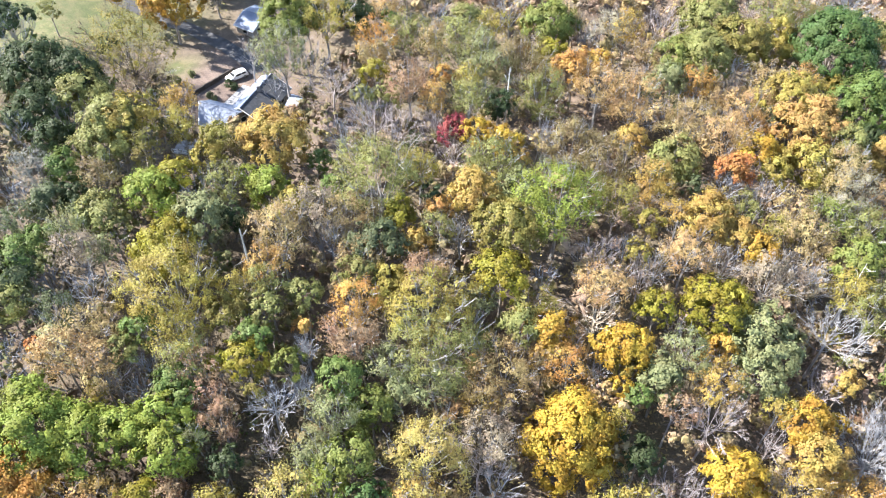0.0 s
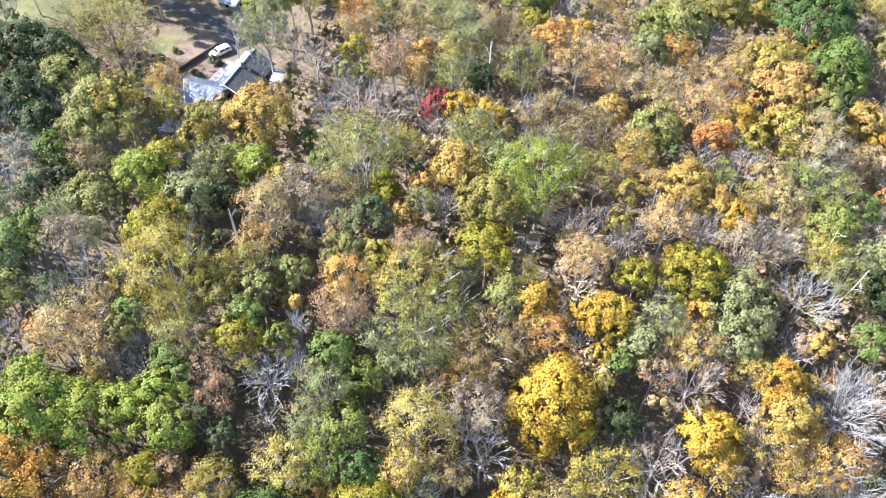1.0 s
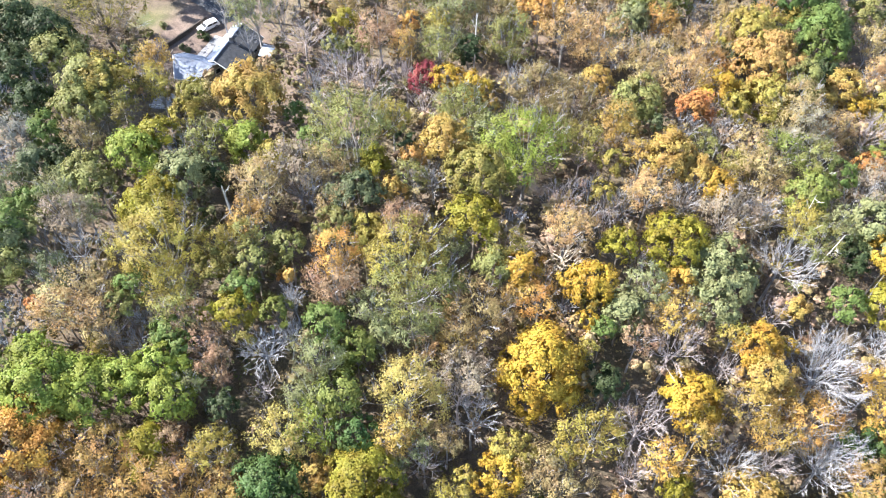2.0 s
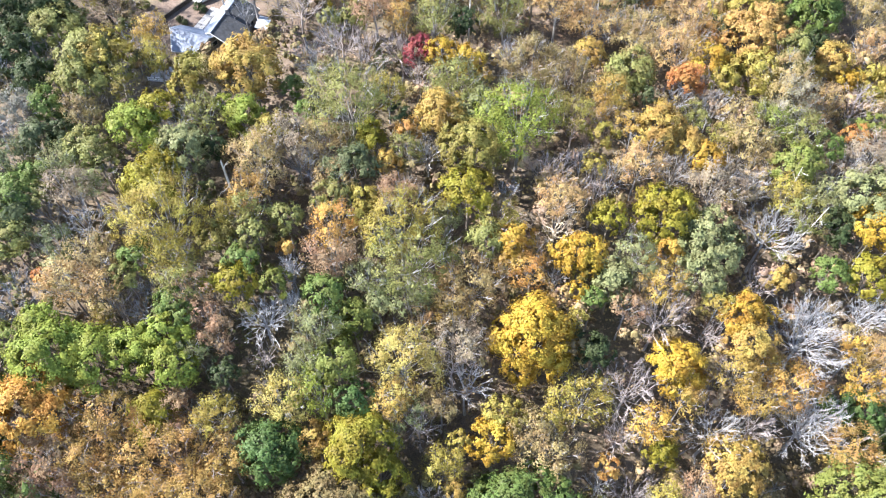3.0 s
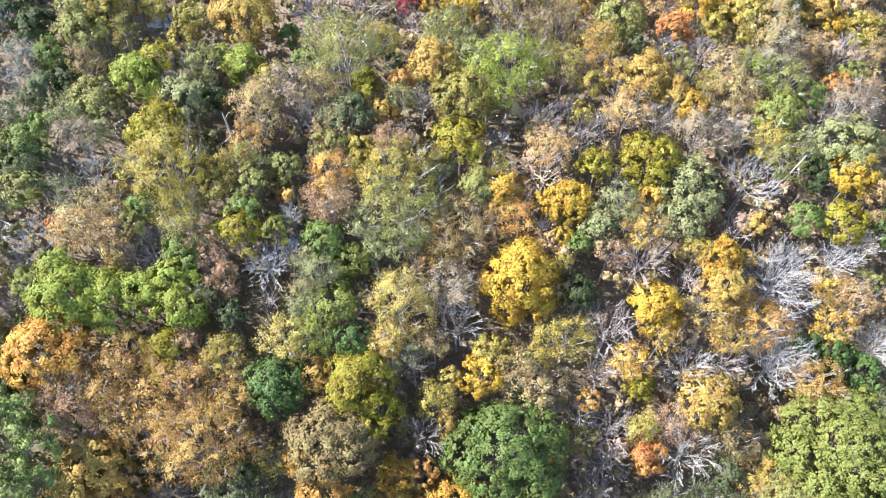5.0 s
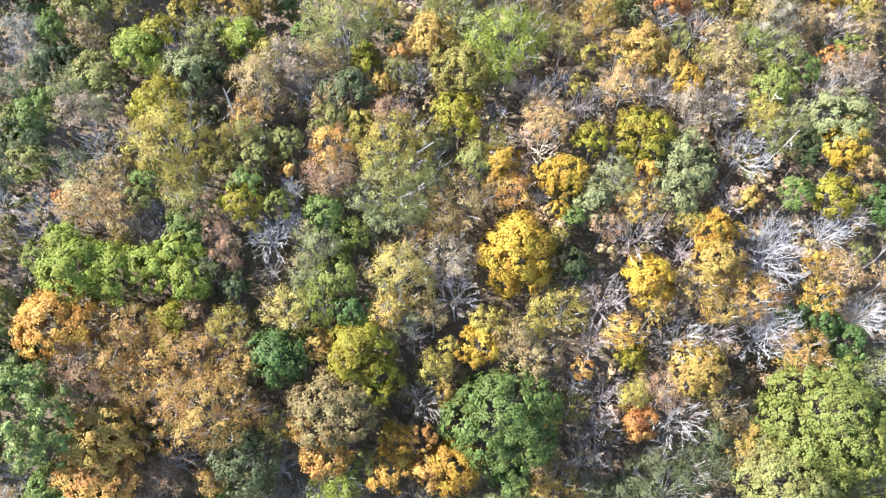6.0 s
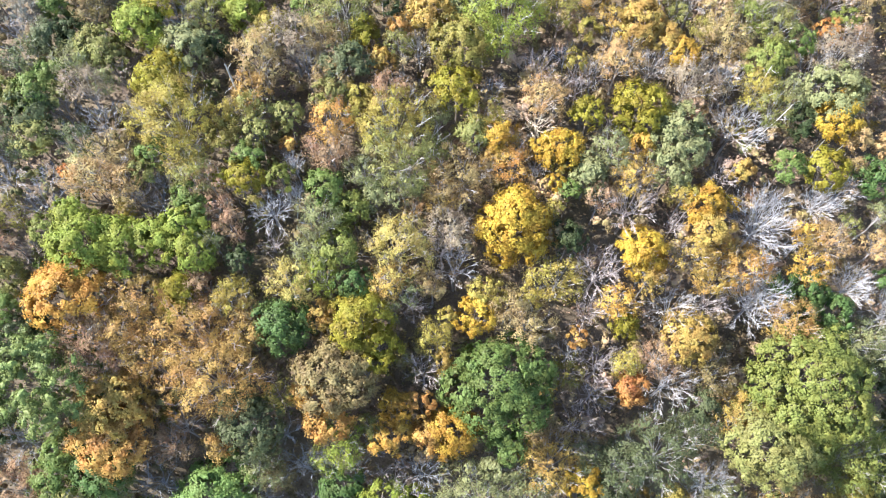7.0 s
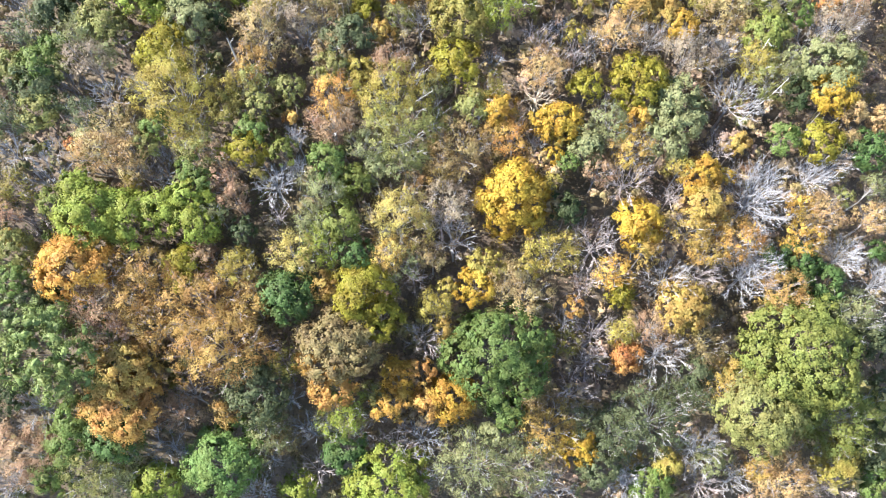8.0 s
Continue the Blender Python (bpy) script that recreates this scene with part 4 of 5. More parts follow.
full(-20.7, 60.0, 3.0, 2.1, 13.5, "light green")
thin(-28.7, 70.4, 3.0, 2.6, 13.6, "yellow olive")
full(47.1, 31.8, 3.0, 2.1, 13.5, "gold")
full(-20.0, 70.7, 3.0, 3.2, 13.6, "olive")
full(-3.9, 81.3, 3.0, 3.4, 13.9, "gold")
full(79.4, 88.5, 3.0, 2.0, 13.5, "light green")
thin(-33.7, 20.1, 3.0, 4.1, 14.4, "ochre")
bare(44.7, 52.4, 2.7, 3.8, 12.4, "pinkish grey")
full(-35.5, 57.4, 3.0, 2.0, 13.5, "green")
thin(46.4, 56.5, 3.0, 2.0, 13.5, "yellow olive")
thin(-45.5, 58.0, 2.8, 2.0, 13.5, "tan")
full(-43.1, 61.6, 2.8, 2.7, 13.6, "olive")
full(75.9, 86.3, 2.8, 2.0, 13.5, "rust")
full(-58.1, 75.4, 2.8, 2.2, 13.5, "olive")
full(-7.6, 75.0, 2.8, 2.7, 13.5, "yellow olive")
full(35.7, 36.9, 2.8, 4.0, 14.4, "yellow green")
full(-9.6, 113.3, 2.8, 3.1, 13.6, "olive")
bare(-47.8, 79.1, 2.6, 3.7, 12.3, "pinkish grey")
full(-48.1, 81.2, 2.8, 2.2, 13.4, "olive")
bare(-34.2, 42.8, 2.6, 1.9, 11.4, "blue grey")
full(79.7, 76.0, 2.8, 3.2, 13.7, "olive")
full(32.5, 86.6, 2.8, 2.1, 13.4, "yellow olive")
full(-8.5, 71.4, 2.8, 3.3, 13.9, "yellow olive")
thin(6.1, 66.3, 2.8, 2.7, 13.5, "olive")
thin(-34.7, 45.5, 2.8, 4.0, 14.3, "russet pink")
thin(-50.4, 76.7, 2.8, 2.7, 13.5, "grey green")
thin(-57.6, 68.9, 2.8, 2.7, 13.5, "dusky green")
full(14.7, 64.1, 2.8, 2.0, 13.4, "gold")
full(-34.0, 55.7, 2.8, 2.0, 13.4, "green")
full(-59.3, 112.6, 2.8, 2.0, 13.4, "olive")
full(0.8, 25.9, 2.8, 2.0, 13.4, "orange")
thin(19.9, 41.9, 2.8, 2.7, 13.5, "yellow olive")
thin(-27.2, 39.4, 2.7, 1.9, 13.3, "brown")
full(-0.4, 87.3, 2.7, 1.9, 13.3, "orange")
full(-28.3, 47.9, 2.7, 1.9, 13.3, "dark green")
thin(4.5, 31.7, 2.7, 3.8, 14.1, "gold")
full(78.1, 66.0, 2.7, 3.8, 14.1, "peach")
full(78.7, 99.9, 2.7, 3.1, 13.6, "yellow")
thin(3.2, 43.4, 2.7, 1.9, 13.2, "tan")
full(39.8, 65.4, 2.7, 3.7, 14.1, "amber")
thin(-0.9, 42.5, 2.7, 1.9, 13.2, "grey green")
full(-38.1, 95.5, 2.7, 2.1, 13.3, "yellow olive")
bare(-7.8, 19.8, 2.5, 3.5, 12.0, "blue grey")
thin(-44.5, 85.0, 2.5, 2.4, 13.3, "tan")
full(-14.2, 112.3, 2.5, 2.1, 13.2, "olive")
bare(-18.7, 62.5, 2.3, 3.3, 12.0, "white")
thin(-7.9, 22.5, 2.5, 1.8, 13.1, "olive")
thin(5.0, 61.6, 2.5, 3.5, 14.0, "ochre")
full(57.5, 61.3, 2.5, 3.5, 14.0, "gold")
full(-53.3, 64.1, 2.4, 1.8, 13.0, "grey green")
full(-23.0, 7.2, 2.4, 1.8, 13.0, "lime")
thin(53.5, 48.2, 2.4, 1.8, 13.0, "orange")
bare(42.6, 61.5, 2.2, 2.2, 11.3, "pale grey")
thin(60.9, 82.3, 2.4, 3.4, 13.8, "tan")
bare(45.7, 48.1, 2.2, 3.2, 11.9, "pinkish grey")
thin(75.5, 52.2, 2.4, 2.3, 13.2, "olive")
bare(-40.5, 60.3, 2.2, 2.2, 11.3, "blue grey")
full(-20.4, 98.1, 2.4, 3.2, 13.6, "green")
full(-0.7, 118.5, 2.4, 2.3, 13.2, "orange")
full(27.7, 35.3, 2.3, 1.6, 12.9, "orange")
full(-31.3, 92.7, 2.3, 1.6, 12.9, "lime")
full(-17.9, 92.5, 2.3, 2.7, 13.3, "green")
full(27.1, 57.8, 2.3, 1.6, 12.9, "green")
full(-1.8, 90.5, 2.3, 1.6, 12.9, "dark green")
thin(0.6, 55.8, 2.3, 1.6, 12.9, "peach")
full(-31.9, 84.1, 2.3, 2.7, 13.3, "dark green")
full(29.8, 80.2, 2.3, 2.2, 12.9, "yellow olive")
full(54.1, 55.3, 2.3, 1.6, 12.8, "yellow")
full(-10.8, 137.5, 2.2, 2.7, 13.3, "green")
bare(21.8, 61.6, 2.0, 2.8, 11.6, "pale grey")
full(26.2, 62.2, 2.2, 2.1, 12.8, "yellow olive")
full(22.1, 65.2, 2.2, 1.4, 12.7, "yellow")
thin(18.7, 66.8, 2.2, 1.4, 12.7, "russet pink")
full(-30.6, 60.3, 2.1, 2.7, 13.2, "yellow green")
full(24.5, 59.0, 2.1, 1.4, 12.7, "yellow")
thin(24.4, 55.3, 2.1, 2.9, 13.3, "yellow olive")
full(22.2, 58.5, 2.1, 1.4, 12.7, "peach")
bare(-18.7, 57.5, 1.9, 2.8, 11.6, "white")
full(41.6, 96.3, 2.1, 2.9, 13.3, "dusky green")
full(5.7, 38.9, 2.1, 1.3, 12.7, "yellow olive")
thin(-3.8, 39.4, 2.1, 2.9, 13.3, "grey green")
thin(-46.2, 56.4, 1.9, 2.7, 13.2, "yellow olive")
full(12.8, 99.8, 1.9, 2.6, 13.1, "gold")
full(-54.8, 62.1, 1.9, 1.4, 12.5, "rust")
full(36.7, 62.9, 1.8, 1.2, 12.5, "gold")
full(60.6, 119.3, 1.8, 2.4, 13.0, "yellow green")
full(-19.4, 65.9, 1.7, 2.2, 12.7, "orange")
full(-25.1, 56.8, 1.7, 2.2, 12.8, "brown olive")
full(-10.9, 60.6, 1.7, 2.2, 12.8, "dark green")
full(-54.4, 56.9, 1.5, 1.4, 12.2, "lime")
full(52.3, 75.8, 1.4, 2.0, 12.6, "gold")
full(17.8, 17.9, 1.3, 1.9, 12.4, "yellow")
thin(76.4, 32.5, 6.5, 4.5, 16.9, "grey green")
bare(-19.0, 10.8, 5.1, 3.5, 13.2, "pinkish grey")
bare(30.3, 26.9, 5.0, 3.4, 13.1, "pinkish grey")
bare(83.5, 38.7, 4.5, 6.2, 14.1, "white")
full(-64.7, 36.9, 4.4, 3.0, 14.9, "dusky green")
full(81.6, 28.8, 4.2, 5.8, 15.9, "dusky green")
full(80.4, 59.2, 4.1, 5.2, 15.4, "deep green")
thin(50.1, 20.4, 3.9, 3.7, 14.5, "dusky green")
thin(-65.3, 67.0, 3.9, 3.7, 14.5, "dusky green")
bare(-65.1, 60.9, 3.8, 2.6, 12.3, "blue grey")
full(-65.0, 45.5, 3.8, 3.6, 14.4, "olive")
full(-64.9, 41.1, 3.8, 2.6, 14.3, "green")
thin(-63.8, 54.7, 3.7, 2.6, 14.3, "brown olive")
bare(-39.1, 23.2, 3.7, 2.6, 12.2, "russet pink")
thin(-26.7, 19.1, 3.7, 2.6, 14.3, "grey green")
full(84.6, 15.9, 3.5, 4.9, 15.1, "dusky green")
thin(80.9, 48.7, 3.4, 2.3, 14.0, "peach")
thin(29.1, 16.6, 3.3, 4.6, 14.9, "grey green")
full(-66.0, 75.5, 3.3, 4.5, 14.8, "olive")
bare(-16.1, 17.3, 3.3, 4.5, 12.8, "pale grey")
thin(-23.9, 15.5, 3.3, 4.5, 14.8, "grey brown")
full(84.6, 21.4, 3.2, 4.4, 14.7, "dusky green")
thin(26.1, 30.4, 3.2, 3.0, 13.8, "brown olive")
thin(-22.9, 27.8, 3.1, 2.1, 13.7, "brown olive")
bare(-10.5, 16.1, 3.0, 2.1, 11.7, "blue grey")
thin(-65.4, 51.2, 2.8, 1.9, 13.4, "russet pink")
full(82.6, 64.4, 2.7, 3.8, 14.2, "peach")
thin(81.2, 53.3, 2.7, 1.9, 13.3, "grey green")
full(83.2, 43.8, 2.5, 3.5, 13.9, "deep green")
thin(77.0, 61.8, 2.8, 3.9, 13.1, "brown")
thin(88.5, 118.0, 4.4, 3.4, 15.0, "tan")
full(90.5, 127.0, 4.2, 3.5, 15.0, "olive")
thin(92.5, 136.5, 4.6, 3.6, 15.5, "yellow olive")
thin(86.5, 108.5, 4.0, 3.2, 14.5, "peach")
full(-66.9, 48.4, 1.6, 2.3, 10.5, "orange")


# ---- the house and its yard ----
YARD = 13.5


def box(bm, size, at, turn=0.0, bevel=0.02):
    """A box with softened edges in a bmesh."""
    made = bmesh.ops.create_cube(bm, size=1.0)["verts"]
    bmesh.ops.scale(bm, vec=size, verts=made)
    edges = list({e for v in made for e in v.link_edges})
    if bevel:
        made = list({v for f in bmesh.ops.bevel(bm, geom=edges, offset=bevel, segments=1, affect="EDGES")["faces"] for v in f.verts} | {v for v in made if v.is_valid})
    bmesh.ops.rotate(bm, cent=(0, 0, 0), matrix=Matrix.Rotation(turn, 3, "Z"), verts=made)
    bmesh.ops.translate(bm, vec=at, verts=made)


def block(name, size, at, turn, mat, parent, label="", bevel=0.02):
    bm = bmesh.new()
    box(bm, size, at, turn, bevel)
    return part(name, bm, mat, parent, label)


def slab(name, corners, thick, mat, parent, label=""):
    """A flat plate under the given corners, thick downwards."""
    bm = bmesh.new()
    top = [bm.verts.new(c) for c in corners]
    low = [bm.verts.new((c[0], c[1], c[2] - thick)) for c in corners]
    bm.faces.new(top)
    bm.faces.new(low[::-1])
    for i in range(len(top)):
        j = (i + 1) % len(top)
        bm.faces.new((top[j], top[i], low[i], low[j]))
    bmesh.ops.recalc_face_normals(bm, faces=bm.faces)
    return part(name, bm, mat, parent, label)


def seams(roof, a, b, c, d, step):
    """Standing seams on a roof plane with the eave a-b and the ridge d-c."""
    a, b, c, d = (Vector(p) for p in (a, b, c, d))
    n = max(3, int((b - a).length / step))
    for i in range(n + 1):
        low, high = a.lerp(b, i / n), d.lerp(c, i / n)
        co, quads = rods(np.array([low]), np.array([high]), np.array([0.02]), np.array([0.02]), 4)
        hung("seam", mesh_of("seam", co + [0, 0, 0.01], quads, METAL_ROOF), roof)


def rod_part(name, a, b, radius, mat, parent, label=""):
    co, quads = rods(np.array([a], float), np.array([b], float), np.array([radius]), np.array([radius]), 4)
    return hung(name, mesh_of(name, co, quads, mat), parent, label)


def gable_wing(house, near, far, ridge_a, ridge_b, wall_mat=None, far_mat=None):
    """Roof planes, walls, ridge and verge boards of a wing; near and far are its two eaves, each from a to b."""
    planes = []
    for eave in (near, far):
        corners = [eave[0], eave[1], ridge_b, ridge_a]
        # far_mat puts the shade of this slope into its colour
        if eave is far and far_mat:
            planes.append(slab("roof", corners, 0.14, far_mat, house, "dark grey far roof slope with its shade in the colour"))
            continue
        roof = slab("roof", corners, 0.14, METAL_ROOF, house, "pale grey standing-seam metal roof")
        seams(roof, eave[0], eave[1], ridge_b, ridge_a, 0.5)
        planes.append(roof)
    rod_part("ridge_cap", Vector(ridge_a) + Vector((0, 0, 0.05)), Vector(ridge_b) + Vector((0, 0, 0.05)), 0.12, METAL_ROOF, house)
    for end, ridge in ((1, ridge_b), (0, ridge_a)):
        for eave in (near, far):
            rod_part("verge_board", Vector(eave[end]) - Vector((0, 0, 0.05)), Vector(ridge) - Vector((0, 0, 0.05)), 0.11, WHITE_TRIM, house, "white verge board")
    rod_part("gutter", Vector(near[0]) - Vector((0, 0, 0.1)), Vector(near[1]) - Vector((0, 0, 0.1)), 0.09, WHITE_TRIM, house, "white gutter")
    # walls stand a little inside the eaves
    middle = (Vector(near[0]) + Vector(near[1]) + Vector(far[0]) + Vector(far[1])) / 4
    foot = [Vector(p).lerp(middle, 0.12) for p in (near[0], near[1], far[1], far[0])]
    top = [near[0][2], near[1][2], far[1][2], far[0][2]]
    ends = {1: ridge_b, 3: ridge_a}
    for i in range(4):
        a, b = foot[i], foot[(i + 1) % 4]
        za, zb = top[i] - 0.16, top[(i + 1) % 4] - 0.16
        bm = bmesh.new()
        inward = (middle - (a + b) / 2).normalized() * 0.2
        rows = []
        for shift in (Vector((0, 0, 0)), Vector((inward.x, inward.y, 0))):
            ring = [Vector((a.x, a.y, YARD - 0.3)) + shift, Vector((b.x, b.y, YARD - 0.3)) + shift, Vector((b.x, b.y, zb)) + shift]
            if i in ends:
                peak = (a + b) / 2
                ring.append(Vector((peak.x, peak.y, ends[i][2] - 0.35)) + shift)
            ring.append(Vector((a.x, a.y, za)) + shift)
            rows.append([bm.verts.new(p) for p in ring])
        bm.faces.new(rows[0])
        bm.faces.new(rows[1][::-1])
        for k in range(len(rows[0])):
            m = (k + 1) % len(rows[0])
            bm.faces.new((rows[0][m], rows[0][k], rows[1][k], rows[1][m]))
        bmesh.ops.recalc_face_normals(bm, faces=bm.faces)
        wall = part("wall", bm, wall_mat or SIDING, house, "dark grey wooden siding")
        way = b - a
        turn = math.atan2(way.y, way.x)
        count = 2 if way.length > 5 else 1
        for k in range(count):
            at = a.lerp(b, (k + 0.5) / count)
            at = Vector((at.x, at.y, YARD + 1.45)) - Vector((inward.x, inward.y, 0)) * 0.1
            window = block("window", (1.3, 0.10, 1.15), at, turn, WHITE_TRIM, wall, "white-framed window")
            block("pane", (1.1, 0.13, 0.95), at, turn, DARK_GLASS, house, "dark window pane", 0)


def build_house():
    house = new("house")
    house.location = (0, 0, 0)
    tagged(house, "low house with pale grey metal roofs among the trees", "house")
    # the wing with the wide gable, its ridge longer than its eaves
    gable_wing(house, ((-45.4, 115.0, 16.1), (-41.0, 114.2, 16.1)), ((-44.6, 122.4, 16.1), (-36.2, 119.6, 16.1)), (-45.7, 119.0, 18.4), (-38.07, 116.52, 17.76))
    # the long wing behind it, its slope away from the sun coloured dark for shade
    gable_wing(house, ((-40.6, 119.6, 16.2), (-36.3, 130.0, 16.2)), ((-34.0, 115.9, 15.7), (-29.8, 126.9, 15.7)), (-38.0, 117.6, 17.9), (-33.7, 128.6, 17.9), far_mat=SHADED_ROOF)
    block("chimney", (0.7, 0.7, 1.7), (-35.4, 123.4, 18.0), 0.35, CONCRETE, house, "grey masonry chimney")
    return house


build_house()


def build_outbuilding():
    house = new("outbuilding")
    tagged(house, "small outbuilding with a pale blue-grey metal roof by the drive", "building")
    gable_wing(house, ((-45.2, 148.6, 15.9), (-40.6, 145.9, 15.9)), ((-41.9, 156.8, 15.9), (-37.4, 154.2, 15.9)), (-43.4, 152.4, 17.3), (-38.9, 149.8, 17.3))


build_outbuilding()


def build_shed():
    shed = tagged(new("shed"), "small grey-roofed shed beside the house", "shed")
    block("body", (2.4, 2.2, 2.0), (-28.9, 123.0, YARD + 0.9), 0.35, SIDING, shed)
    slab("roof", [(-30.6, 122.2, 15.2), (-28.2, 121.2, 15.2), (-27.2, 123.8, 15.9), (-29.6, 124.8, 15.9)], 0.1, METAL_ROOF, shed, "weathered grey roof")


build_shed()


def build_porch():
    """A raised deck with a rail in front of the gabled wing."""
    porch = tagged(new("deck"), "weathered pale grey timber deck by the house", "deck")
    turn, c, s = -0.12, math.cos(-0.12), math.sin(-0.12)
    base = float(land(-46.6, 110.5))
    for i in range(16):
        d = -1.9 + 0.25 * i
        block("board", (5.0, 0.22, 0.05), (-46.6 - d * s, 110.6 + d * c, YARD + 0.9), turn, DECKING, porch, bevel=0)
    for i in range(6):
        for d in (-1.95, 2.0):
            at = Vector((-46.6 + (-2.4 + 0.96 * i) * c - d * s, 110.6 + (-2.4 + 0.96 * i) * s + d * c, 0))
            block("post", (0.12, 0.12, YARD + 1.9 - base + 0.3), (at.x, at.y, (YARD + 1.9 + base - 0.3) / 2), turn, WHITE_TRIM, porch, bevel=0)
    for d in (-1.95,):
        for z in (1.35, 1.85):
            block("rail", (5.0, 0.08, 0.08), (-46.6 - d * s, 110.6 + d * c, YARD + z), turn, WHITE_TRIM, porch, bevel=0)


build_porch()


def build_retaining_wall():
    wall = tagged(new("retaining_wall"), "low dark timber wall along the parking court", "wall")
    a, b = Vector((-49.5, 127.2, YARD)), Vector((-43.0, 135.4, YARD))
    way = b - a
    turn = math.atan2(way.y, way.x)
    for course in range(4):
        n = 4
        for k in range(n):
            at = a.lerp(b, (k + 0.5 + (0.12 if course % 2 else -0.12)) / n)
            block("sleeper", (way.length / n - 0.03, 0.32, 0.24), (at.x, at.y, YARD + 0.08 + 0.25 * course), turn, TIMBER, wall)


build_retaining_wall()


def build_paving():
    """Pale slabs between the court and the long wing."""
    path = tagged(new("pavement"), "pale concrete slabs between house and court", "pavement", kind="structure")
    a, along, across = Vector((-43.2, 121.6, 0)), Vector((0.42, 0.91, 0)), Vector((-0.91, 0.42, 0))
    for i in range(7):
        for j in range(2):
            at = a + along * (1.35 * i + 0.7) + across * (1.0 * j - 0.2)
            block("slab", (1.3, 0.96, 0.1), (at.x, at.y, YARD + 0.03), math.atan2(along.y, along.x), CONCRETE, path)


build_paving()


def build_drive():
    """The asphalt drive past the outbuilding, laid on the ground."""
    stops = [Vector(p) for p in ((-112, 172), (-90, 163), (-72, 157), (-56, 150.5), (-47, 144.5), (-41, 139), (-37.5, 134.5))]
    line = []
    for a, b in zip(stops, stops[1:]):
        line += [a.lerp(b, k / 8) for k in range(8)]
    co, n = [], 5
    for k, p in enumerate(line):
        way = (line[min(k + 1, len(line) - 1)] - line[max(k - 1, 0)]).normalized()
        for j in range(n):
            q = p + Vector((-way.y, way.x)) * (j / (n - 1) - 0.5) * 3.4
            co.append((q.x, q.y, float(land(q.x, q.y)) + 0.07))
    quads = [(k * n + j, k * n + j + 1, (k + 1) * n + j + 1, (k + 1) * n + j) for k in range(len(line) - 1) for j in range(n - 1)]
    tagged(new("road", mesh_of("road", np.array(co), np.array(quads)[:, ::-1], ASPHALT, True)), "narrow dark asphalt drive with fallen leaves", "road", kind="structure")


build_drive()


def build_car():
    """A white hatchback parked on the court."""
    car = tagged(new("car"), "white hatchback car parked on the court", "car")
    half = [(-2.2, 0.35), (-2.25, 0.75), (-2.1, 0.95), (-1.95, 1.35), (-1.6, 1.46), (0.1, 1.48), (0.55, 1.38), (1.15, 0.98), (1.95, 0.82), (2.2, 0.62), (2.22, 0.35)]
    bm = bmesh.new()
    rows = []
    for y, inset in ((-0.86, 0), (-0.80, 0.05), (0.80, 0.05), (0.86, 0)):
        rows.append([bm.verts.new((x, y * (1 - 0.16 * max(0, z - 0.9) / 0.6), z + (0.0 if inset == 0 else 0.03))) for x, z in half])
    for a, b in zip(rows, rows[1:]):
        for k in range(len(half) - 1):
            bm.faces.new((a[k], a[k + 1], b[k + 1], b[k]))
        bm.faces.new((a[-1], a[0], b[0], b[-1]))
    bm.faces.new(rows[0][::-1])
    bm.faces.new(rows[-1])
    bmesh.ops.recalc_face_normals(bm, faces=bm.faces)
    body = part("body", bm, CAR_PAINT, car)
    slab("windscreen", [(0.60, -0.66, 1.42), (1.10, -0.74, 1.06), (1.10, 0.74, 1.06), (0.60, 0.66, 1.42)], 0.03, DARK_GLASS, body, "dark windscreen")
    slab("rear_window", [(-1.72, -0.62, 1.47), (-2.02, -0.68, 1.22), (-2.02, 0.68, 1.22), (-1.72, 0.62, 1.47)], 0.03, DARK_GLASS, body, "dark rear window")
    for side in (-1, 1):
        for x0, x1 in ((-1.75, -0.75), (-0.68, 0.55)):
            bm = bmesh.new()
            quad = [(x0, side * 0.845, 1.0), (x1, side * 0.845, 1.0), (x1 - 0.12, side * 0.775, 1.36), (x0 + 0.1, side * 0.775, 1.36)]
            outer = [bm.verts.new(p) for p in quad]
            inner = [bm.verts.new((x, y - side * 0.05, z)) for x, y, z in quad]
            bm.faces.new(outer)
            bm.faces.new(inner[::-1])
            for k in range(4):
                bm.faces.new((outer[(k + 1) % 4], outer[k], inner[k], inner[(k + 1) % 4]))
            bmesh.ops.recalc_face_normals(bm, faces=bm.faces)
            part("side_window", bm, DARK_GLASS, body, "dark side window")
        for x in (-1.35, 1.38):
            wheel = hung("wheel", None, car)
            for name, r, w, mat in (("tyre", 0.32, 0.2, RUBBER), ("rim", 0.2, 0.22, RIM)):
                bm = bmesh.new()
                bmesh.ops.create_cone(bm, cap_ends=True, segments=16, radius1=r, radius2=r, depth=w)
                bmesh.ops.rotate(bm, cent=(0, 0, 0), matrix=Matrix.Rotation(radians(90), 3, "X"), verts=bm.verts)
                bmesh.ops.translate(bm, vec=(x, side * 0.8, 0.32), verts=bm.verts)
                part(name, bm, mat, wheel)
        block("headlight", (0.12, 0.34, 0.14), (2.17, side * 0.62, 0.68), 0, LAMP_GLASS, body)
        block("tail_light", (0.08, 0.2, 0.3), (-2.2, side * 0.68, 0.85), 0, TAIL_GLASS, body)
        block("door_mirror", (0.12, 0.2, 0.12), (0.55, side * 0.95, 1.0), 0, CAR_PAINT, body)
    car.matrix_world = pose(-42.0, 133.0, YARD + 0.01, 0, 0, math.degrees(math.atan2(-2.9, -3.6)))


build_car()


def yard_shrub(x, y, r, shade, label):
    leafy_tree(x, y, r, r * 0.8, r * 1.5, LEAVES[shade], label, 1.0, leaf=0.2, count=9, name="shrub")


